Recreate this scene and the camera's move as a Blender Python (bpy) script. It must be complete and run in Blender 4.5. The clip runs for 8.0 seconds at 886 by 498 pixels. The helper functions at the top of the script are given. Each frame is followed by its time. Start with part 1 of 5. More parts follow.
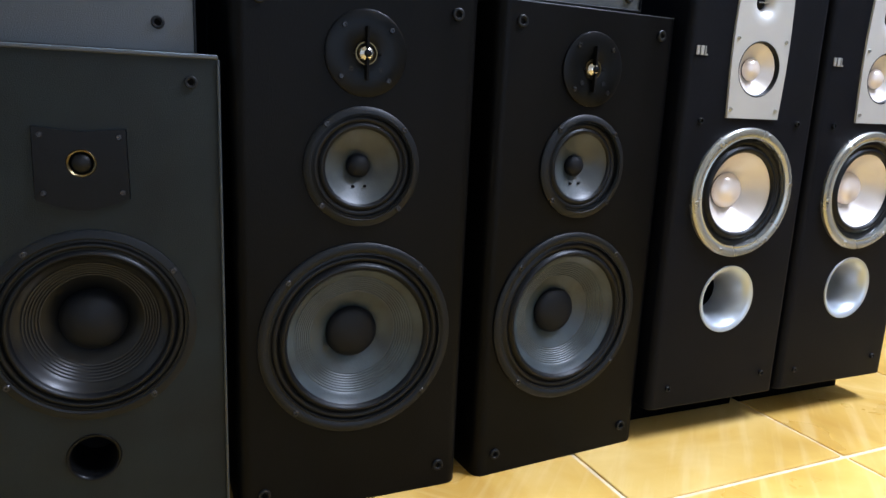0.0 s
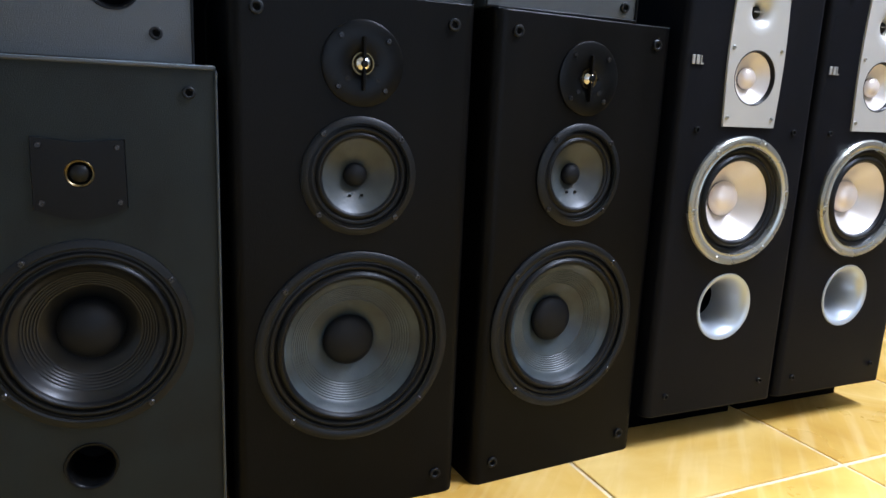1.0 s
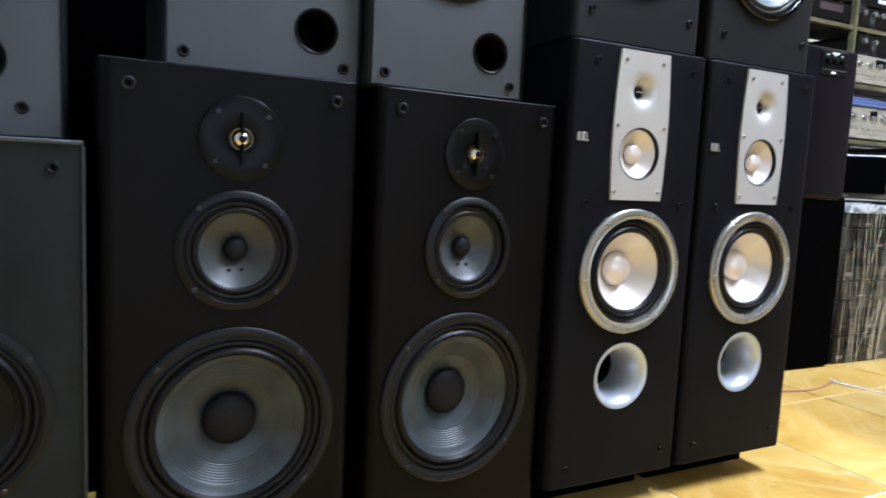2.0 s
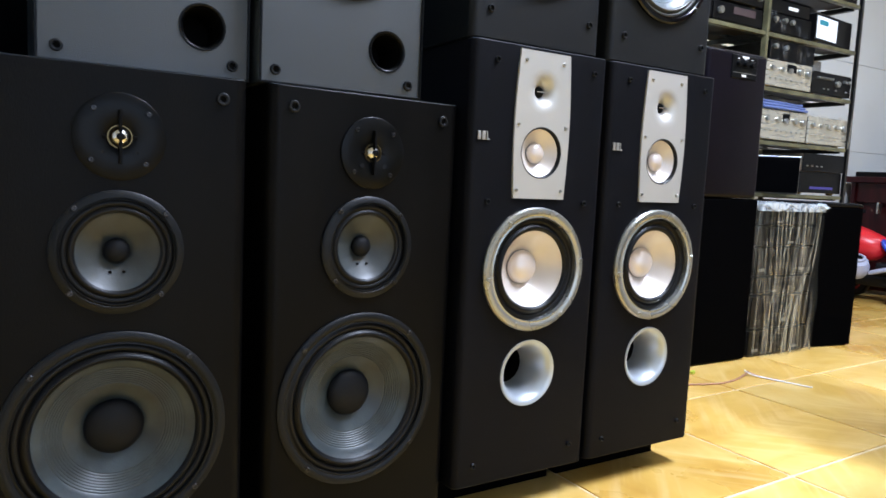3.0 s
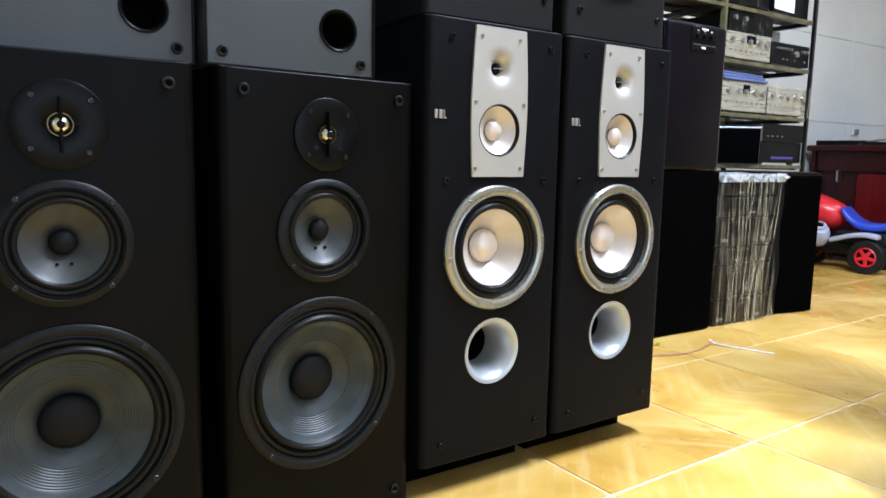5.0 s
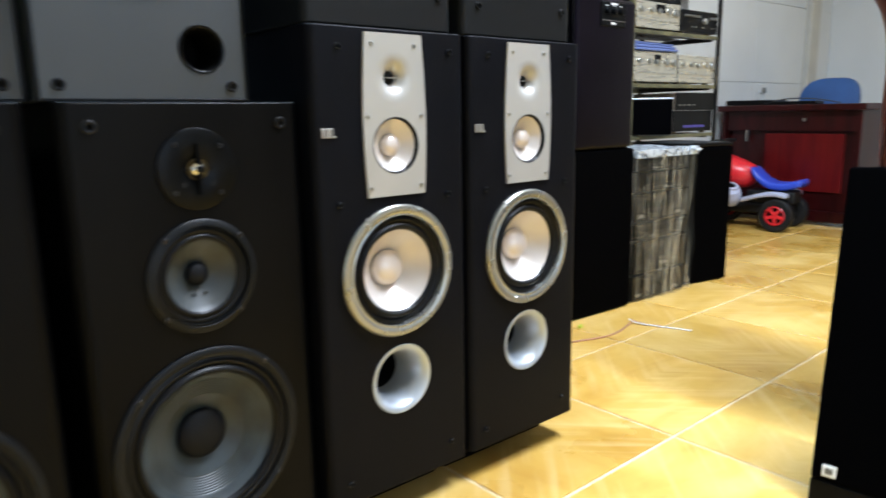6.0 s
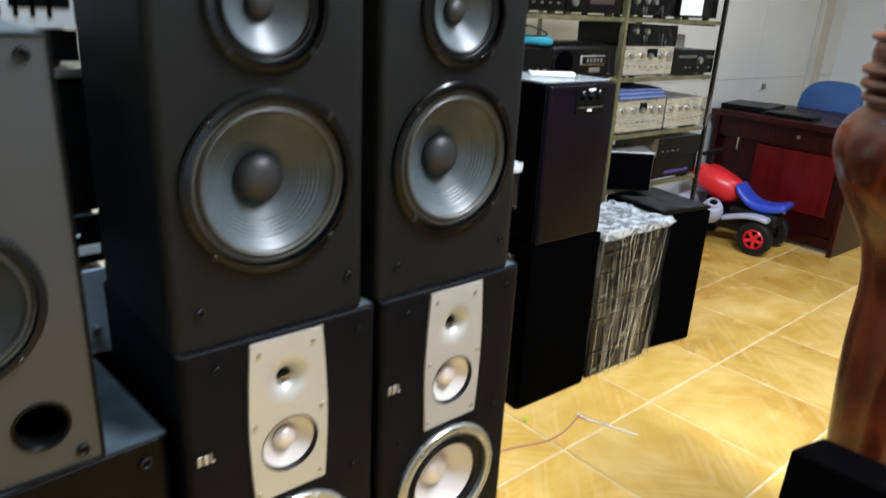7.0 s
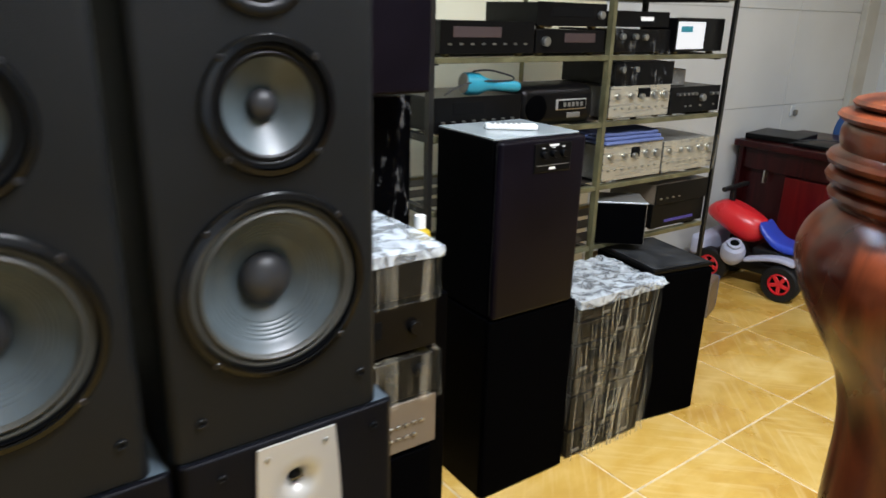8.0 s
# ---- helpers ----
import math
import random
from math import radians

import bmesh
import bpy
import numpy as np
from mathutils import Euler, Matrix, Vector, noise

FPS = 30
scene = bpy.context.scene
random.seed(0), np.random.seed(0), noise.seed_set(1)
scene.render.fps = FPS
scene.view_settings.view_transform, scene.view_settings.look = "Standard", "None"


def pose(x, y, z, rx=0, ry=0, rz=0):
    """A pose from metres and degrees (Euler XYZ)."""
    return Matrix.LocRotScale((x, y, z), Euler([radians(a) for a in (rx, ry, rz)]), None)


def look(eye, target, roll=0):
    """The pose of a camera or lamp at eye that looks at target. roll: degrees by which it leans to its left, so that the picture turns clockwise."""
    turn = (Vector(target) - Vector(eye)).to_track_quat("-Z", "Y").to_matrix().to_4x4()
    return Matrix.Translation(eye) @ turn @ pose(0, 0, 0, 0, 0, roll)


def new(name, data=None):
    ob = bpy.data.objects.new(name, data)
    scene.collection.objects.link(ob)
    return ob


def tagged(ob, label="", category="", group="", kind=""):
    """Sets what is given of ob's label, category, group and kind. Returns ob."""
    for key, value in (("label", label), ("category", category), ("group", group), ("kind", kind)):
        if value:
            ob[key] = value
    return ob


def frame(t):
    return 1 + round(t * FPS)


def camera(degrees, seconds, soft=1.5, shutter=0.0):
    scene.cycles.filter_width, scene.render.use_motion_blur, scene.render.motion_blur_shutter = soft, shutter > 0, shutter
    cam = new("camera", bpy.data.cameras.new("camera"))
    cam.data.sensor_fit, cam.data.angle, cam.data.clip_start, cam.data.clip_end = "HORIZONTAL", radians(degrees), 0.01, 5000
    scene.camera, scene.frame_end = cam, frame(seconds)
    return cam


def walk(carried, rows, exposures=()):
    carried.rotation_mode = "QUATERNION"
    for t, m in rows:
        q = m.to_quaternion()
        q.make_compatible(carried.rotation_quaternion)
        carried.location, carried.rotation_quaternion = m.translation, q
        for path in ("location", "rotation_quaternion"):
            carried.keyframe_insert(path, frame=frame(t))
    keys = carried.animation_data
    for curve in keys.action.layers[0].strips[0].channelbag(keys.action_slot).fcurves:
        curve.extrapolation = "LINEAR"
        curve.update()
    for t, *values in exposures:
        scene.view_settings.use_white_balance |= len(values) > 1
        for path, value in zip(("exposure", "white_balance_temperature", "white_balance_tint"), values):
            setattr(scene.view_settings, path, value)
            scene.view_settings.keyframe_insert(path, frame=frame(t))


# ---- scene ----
cam = camera(65.0, 8.0, soft=1.5, shutter=0.5)
PATH = [
    (0, (0.884, 1.055, 0.645), (1.618, 2.867, 0.22), 2.6),
    (0.5, (0.884, 1.053, 0.647), (1.613, 2.867, 0.223), 2.6),
    (1, (0.889, 1.049, 0.649), (1.62, 2.866, 0.243), 2.5),
    (1.5, (0.913, 1.038, 0.654), (1.7, 2.847, 0.327), 2.1),
    (2, (0.981, 1.014, 0.668), (1.85, 2.802, 0.449), 2.8),
    (3.5, (1.065, 0.972, 0.664), (2.098, 2.671, 0.449), 2.0),
    (4, (1.066, 0.97, 0.661), (2.109, 2.664, 0.446), 1.9),
    (4.5, (1.069, 0.973, 0.655), (2.127, 2.657, 0.442), 2.0),
    (5.8, (1.151, 0.993, 0.744), (2.273, 2.604, 0.362), -2.1),
    (6, (1.188, 1.039, 0.773), (2.408, 2.578, 0.394), -1.0),
    (6.2, (1.247, 1.087, 0.827), (2.496, 2.562, 0.316), 0.3),
    (6.5, (1.343, 1.177, 1.042), (2.538, 2.634, 0.373), -0.3),
    (6.7, (1.395, 1.216, 1.208), (2.596, 2.65, 0.499), 2.2),
    (6.8, (1.424, 1.226, 1.288), (2.64, 2.653, 0.593), 3.0),
    (7, (1.48, 1.194, 1.399), (2.674, 2.651, 0.727), 3.0),
    (7.2, (1.555, 1.176, 1.464), (2.677, 2.666, 0.744), 3.2),
    (7.3, (1.59, 1.147, 1.486), (2.612, 2.714, 0.778), 1.7),
    (7.4, (1.634, 1.143, 1.491), (2.563, 2.765, 0.781), -0.2),
    (7.5, (1.676, 1.146, 1.498), (2.53, 2.798, 0.76), -0.0),
    (7.8, (1.808, 1.198, 1.492), (2.802, 2.822, 0.868), 1.6),
    (7.9, (1.858, 1.234, 1.491), (2.942, 2.799, 0.871), 1.9),
    (8, (1.911, 1.252, 1.499), (3.0, 2.803, 0.856), 1.6),
]
walk(cam, [(t, look(eye, target, roll)) for t, eye, target, roll in PATH],
     [(0, 0.0, 5900, 18), (2.2, 0.02, 5950, 17), (3.3, 0.09, 6050, 17), (4.7, 0.1, 6100, 16), (5.8, 0.05, 6300, 13), (6.5, -0.12, 6450, 12), (7.0, -0.22, 6700, 13), (7.3, -0.3, 6650, 12), (7.8, -0.45, 6750, 14), (8, -0.44, 6950, 15)])

# ---- light ----
world = bpy.data.worlds.new("world")
scene.world = world
world.use_nodes = True
sky = world.node_tree.nodes.new("ShaderNodeTexSky")
sky.sky_type, sky.sun_disc = "NISHITA", False
sky.sun_elevation, sky.sun_rotation = radians(40), radians(200)
world.node_tree.links.new(sky.outputs[0], world.node_tree.nodes["Background"].inputs[0])
world.node_tree.nodes["Background"].inputs[1].default_value = 0.1


def area_lamp(name, m, sx, sy, watts, colour):
    data = bpy.data.lights.new(name, "AREA")
    data.shape, data.size, data.size_y, data.energy, data.color = "RECTANGLE", sx, sy, watts, colour
    ob = new(name, data)
    ob.matrix_world = m
    return ob


TUBE = (0.77, 0.87, 1.0)
DAY = (0.52, 0.74, 1.0)
area_lamp("tube_lamp", pose(1.5, 2.2, 3.02), 1.2, 0.06, 62, DAY)
area_lamp("tube_lamp", pose(2.9, 1.2, 3.02, 0, 0, 90), 1.2, 0.06, 225, TUBE)
area_lamp("tube_lamp", pose(2.65, 3.05, 3.02), 1.2, 0.06, 34, DAY)
area_lamp("tube_lamp", pose(5.4, 1.6, 3.02), 1.2, 0.06, 36, TUBE)
area_lamp("doorway_daylight", pose(1.6, -2.52, 1.35, 90, 0, 0), 3.2, 2.4, 34, DAY)

# ---- materials ----


def mat(name, colour, rough=0.5, metal=0.0, vary=0.15, scale=6.0, grain=0.0, grain_scale=300.0, coat=0.0, spec=0.5, second=None, stretch=(1, 1, 1)):
    """Painted, moulded or metal surface: broad blotches, fine grain in bump and gloss."""
    m = bpy.data.materials.new(name)
    m.use_nodes = True
    nt = m.node_tree
    n, l = nt.nodes, nt.links
    b = n["Principled BSDF"]
    b.inputs["Metallic"].default_value = metal
    b.inputs["Coat Weight"].default_value = coat
    b.inputs["Coat Roughness"].default_value = 0.08
    b.inputs["Specular IOR Level"].default_value = spec
    tc = n.new("ShaderNodeTexCoord")
    mp = n.new("ShaderNodeMapping")
    mp.inputs["Scale"].default_value = stretch
    l.new(tc.outputs["Object"], mp.inputs[0])
    big = n.new("ShaderNodeTexNoise")
    big.inputs["Scale"].default_value, big.inputs["Detail"].default_value = scale, 6
    l.new(mp.outputs[0], big.inputs["Vector"])
    ramp = n.new("ShaderNodeValToRGB")
    lo = [c * (1 - vary) for c in colour]
    hi = list(second) if second else [min(1, c * (1 + vary)) for c in colour]
    ramp.color_ramp.elements[0].color = (*lo, 1)
    ramp.color_ramp.elements[1].color = (*hi, 1)
    ramp.color_ramp.elements[0].position, ramp.color_ramp.elements[1].position = 0.3, 0.7
    l.new(big.outputs[0], ramp.inputs[0])
    l.new(ramp.outputs[0], b.inputs["Base Color"])
    fine = n.new("ShaderNodeTexNoise")
    fine.inputs["Scale"].default_value, fine.inputs["Detail"].default_value = grain_scale, 3
    l.new(mp.outputs[0], fine.inputs["Vector"])
    mr = n.new("ShaderNodeMapRange")
    mr.inputs[3].default_value, mr.inputs[4].default_value = max(0.02, rough - 0.08), min(1, rough + 0.08)
    l.new(big.outputs[0], mr.inputs[0])
    l.new(mr.outputs[0], b.inputs["Roughness"])
    if grain:
        bp = n.new("ShaderNodeBump")
        bp.inputs["Strength"].default_value, bp.inputs["Distance"].default_value = grain, 0.001
        l.new(fine.outputs[0], bp.inputs["Height"])
        l.new(bp.outputs[0], b.inputs["Normal"])
    return m


def wood_mat(name, dark, light, rough, coat, scale=(1, 1, 0.12), freq=9.0, spec=0.5):
    m = mat(name, dark, rough, coat=coat, spec=spec, grain=0.06, grain_scale=90, stretch=scale)
    m.node_tree.nodes["Principled BSDF"].inputs["Coat Roughness"].default_value = 0.2
    nt = m.node_tree
    n, l = nt.nodes, nt.links
    wv = n.new("ShaderNodeTexNoise")
    wv.inputs["Scale"].default_value, wv.inputs["Detail"].default_value, wv.inputs["Distortion"].default_value = freq, 8, 1.8
    mp = [k for k in n if k.type == "MAPPING"][0]
    l.new(mp.outputs[0], wv.inputs["Vector"])
    ramp = n.new("ShaderNodeValToRGB")
    ramp.color_ramp.elements[0].color, ramp.color_ramp.elements[1].color = (*dark, 1), (*light, 1)
    ramp.color_ramp.elements[0].position, ramp.color_ramp.elements[1].position = 0.35, 0.68
    l.new(wv.outputs[0], ramp.inputs[0])
    l.new(ramp.outputs[0], n["Principled BSDF"].inputs["Base Color"])
    return m


def tile_mat():
    """Ochre ceramic: cloudy glaze, oblique brush strokes and pale veins, each tile its own cut."""
    m = bpy.data.materials.new("ochre_ceramic")
    m.use_nodes = True
    nt = m.node_tree
    n, l = nt.nodes, nt.links
    b = n["Principled BSDF"]
    tc, oi = n.new("ShaderNodeTexCoord"), n.new("ShaderNodeObjectInfo")
    mul = n.new("ShaderNodeVectorMath")
    mul.operation = "MULTIPLY_ADD"
    mul.inputs[1].default_value = (1, 1, 1)
    comb = n.new("ShaderNodeCombineXYZ")
    sc = n.new("ShaderNodeMath")
    sc.operation, sc.inputs[1].default_value = "MULTIPLY", 37.0
    l.new(oi.outputs["Random"], sc.inputs[0])
    l.new(sc.outputs[0], comb.inputs[0])
    l.new(sc.outputs[0], comb.inputs[2])
    l.new(tc.outputs["Object"], mul.inputs[0])
    l.new(comb.outputs[0], mul.inputs[2])
    rot = n.new("ShaderNodeMapping")
    rot.inputs["Rotation"].default_value = (0, 0, radians(38))
    rot.inputs["Scale"].default_value = (4.5, 1.8, 1)
    l.new(mul.outputs[0], rot.inputs[0])
    strokes, cloud = n.new("ShaderNodeTexNoise"), n.new("ShaderNodeTexNoise")
    strokes.inputs["Scale"].default_value, strokes.inputs["Detail"].default_value = 2.2, 6
    strokes.inputs["Distortion"].default_value = 0.7
    cloud.inputs["Scale"].default_value, cloud.inputs["Detail"].default_value = 3.2, 5
    l.new(rot.outputs[0], strokes.inputs["Vector"])
    l.new(mul.outputs[0], cloud.inputs["Vector"])
    r1 = n.new("ShaderNodeValToRGB")
    e = r1.color_ramp.elements
    e[0].position, e[0].color = 0.34, (0.47, 0.245, 0.038, 1)
    e[1].position, e[1].color = 0.68, (0.75, 0.515, 0.17, 1)
    mid = e.new(0.5)
    mid.color = (0.61, 0.37, 0.080, 1)
    mixf = n.new("ShaderNodeMath")
    mixf.operation = "MULTIPLY_ADD"
    mixf.inputs[1].default_value = 0.38
    half = n.new("ShaderNodeMath")
    half.operation, half.inputs[1].default_value = "MULTIPLY", 0.62
    l.new(cloud.outputs[0], half.inputs[0])
    l.new(strokes.outputs[0], mixf.inputs[0])
    l.new(half.outputs[0], mixf.inputs[2])
    l.new(mixf.outputs[0], r1.inputs[0])
    # fine pale strokes laid in chevrons
    sep, ab = n.new("ShaderNodeSeparateXYZ"), n.new("ShaderNodeMath")
    ab.operation = "ABSOLUTE"
    l.new(tc.outputs["Object"], sep.inputs[0])
    l.new(sep.outputs[0], ab.inputs[0])
    uu, vv = n.new("ShaderNodeMath"), n.new("ShaderNodeMath")
    uu.operation, vv.operation = "ADD", "SUBTRACT"
    for k in (uu, vv):
        l.new(ab.outputs[0], k.inputs[0])
        l.new(sep.outputs[1], k.inputs[1])
    chev, csc = n.new("ShaderNodeCombineXYZ"), n.new("ShaderNodeMapping")
    l.new(uu.outputs[0], chev.inputs[0])
    l.new(vv.outputs[0], chev.inputs[1])
    l.new(sc.outputs[0], chev.inputs[2])
    csc.inputs["Scale"].default_value = (34, 2.6, 1)
    l.new(chev.outputs[0], csc.inputs[0])
    brush = n.new("ShaderNodeTexNoise")
    brush.inputs["Scale"].default_value, brush.inputs["Detail"].default_value = 1.0, 3
    l.new(csc.outputs[0], brush.inputs["Vector"])
    bf = n.new("ShaderNodeMapRange")
    bf.inputs[1].default_value, bf.inputs[2].default_value, bf.inputs[4].default_value = 0.5, 0.70, 0.27
    l.new(brush.outputs[0], bf.inputs[0])
    pale = n.new("ShaderNodeMix")
    pale.data_type = "RGBA"
    pale.inputs[7].default_value = (0.83, 0.63, 0.30, 1)
    l.new(bf.outputs[0], pale.inputs[0])
    l.new(r1.outputs[0], pale.inputs[6])
    hsv = n.new("ShaderNodeHueSaturation")
    vr = n.new("ShaderNodeMapRange")
    vr.inputs[3].default_value, vr.inputs[4].default_value = 0.88, 1.1
    l.new(oi.outputs["Random"], vr.inputs[0])
    l.new(vr.outputs[0], hsv.inputs["Value"])
    l.new(pale.outputs[2], hsv.inputs["Color"])
    l.new(hsv.outputs[0], b.inputs["Base Color"])
    rr = n.new("ShaderNodeMapRange")
    rr.inputs[3].default_value, rr.inputs[4].default_value = 0.2, 0.38
    l.new(cloud.outputs[0], rr.inputs[0])
    l.new(rr.outputs[0], b.inputs["Roughness"])
    bp = n.new("ShaderNodeBump")
    bp.inputs["Strength"].default_value, bp.inputs["Distance"].default_value = 0.12, 0.002
    l.new(strokes.outputs[0], bp.inputs["Height"])
    l.new(bp.outputs[0], b.inputs["Normal"])
    return m


def wrap_mat(name, opacity=0.5, stretch=(17, 17, 1.7), clear=0.5, low=0.03, metal=0.0, band=0.2, tint=(0.70, 0.66, 0.54)):
    """Stretch film: clear with creased, whitish glossy streaks that paint in its glints and reflections."""
    m = bpy.data.materials.new(name)
    m.use_nodes = True
    nt = m.node_tree
    n, l = nt.nodes, nt.links
    b = n["Principled BSDF"]
    b.inputs["Base Color"].default_value = (*tint, 1)
    b.inputs["Roughness"].default_value = 0.08
    b.inputs["Metallic"].default_value = metal
    tc, mp = n.new("ShaderNodeTexCoord"), n.new("ShaderNodeMapping")
    mp.inputs["Scale"].default_value = stretch
    l.new(tc.outputs["Object"], mp.inputs[0])
    nz = n.new("ShaderNodeTexNoise")
    nz.inputs["Scale"].default_value, nz.inputs["Detail"].default_value, nz.inputs["Distortion"].default_value = 1.6, 8, 1.0
    l.new(mp.outputs[0], nz.inputs["Vector"])
    # glints drawn as more opaque streaks in the alpha
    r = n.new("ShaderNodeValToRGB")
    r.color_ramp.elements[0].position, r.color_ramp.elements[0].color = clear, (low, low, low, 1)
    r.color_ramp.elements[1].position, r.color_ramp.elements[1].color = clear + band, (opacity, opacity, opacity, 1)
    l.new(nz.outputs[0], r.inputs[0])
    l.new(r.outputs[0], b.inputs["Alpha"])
    bp = n.new("ShaderNodeBump")
    bp.inputs["Strength"].default_value, bp.inputs["Distance"].default_value = 0.9, 0.012
    l.new(nz.outputs[0], bp.inputs["Height"])
    l.new(bp.outputs[0], b.inputs["Normal"])
    return m


def lit_mat(name, colour, strength):
    m = bpy.data.materials.new(name)
    m.use_nodes = True
    b = m.node_tree.nodes["Principled BSDF"]
    b.inputs["Base Color"].default_value = (0.02, 0.02, 0.02, 1)
    b.inputs["Emission Color"].default_value = (*colour, 1)
    b.inputs["Emission Strength"].default_value = strength
    return m


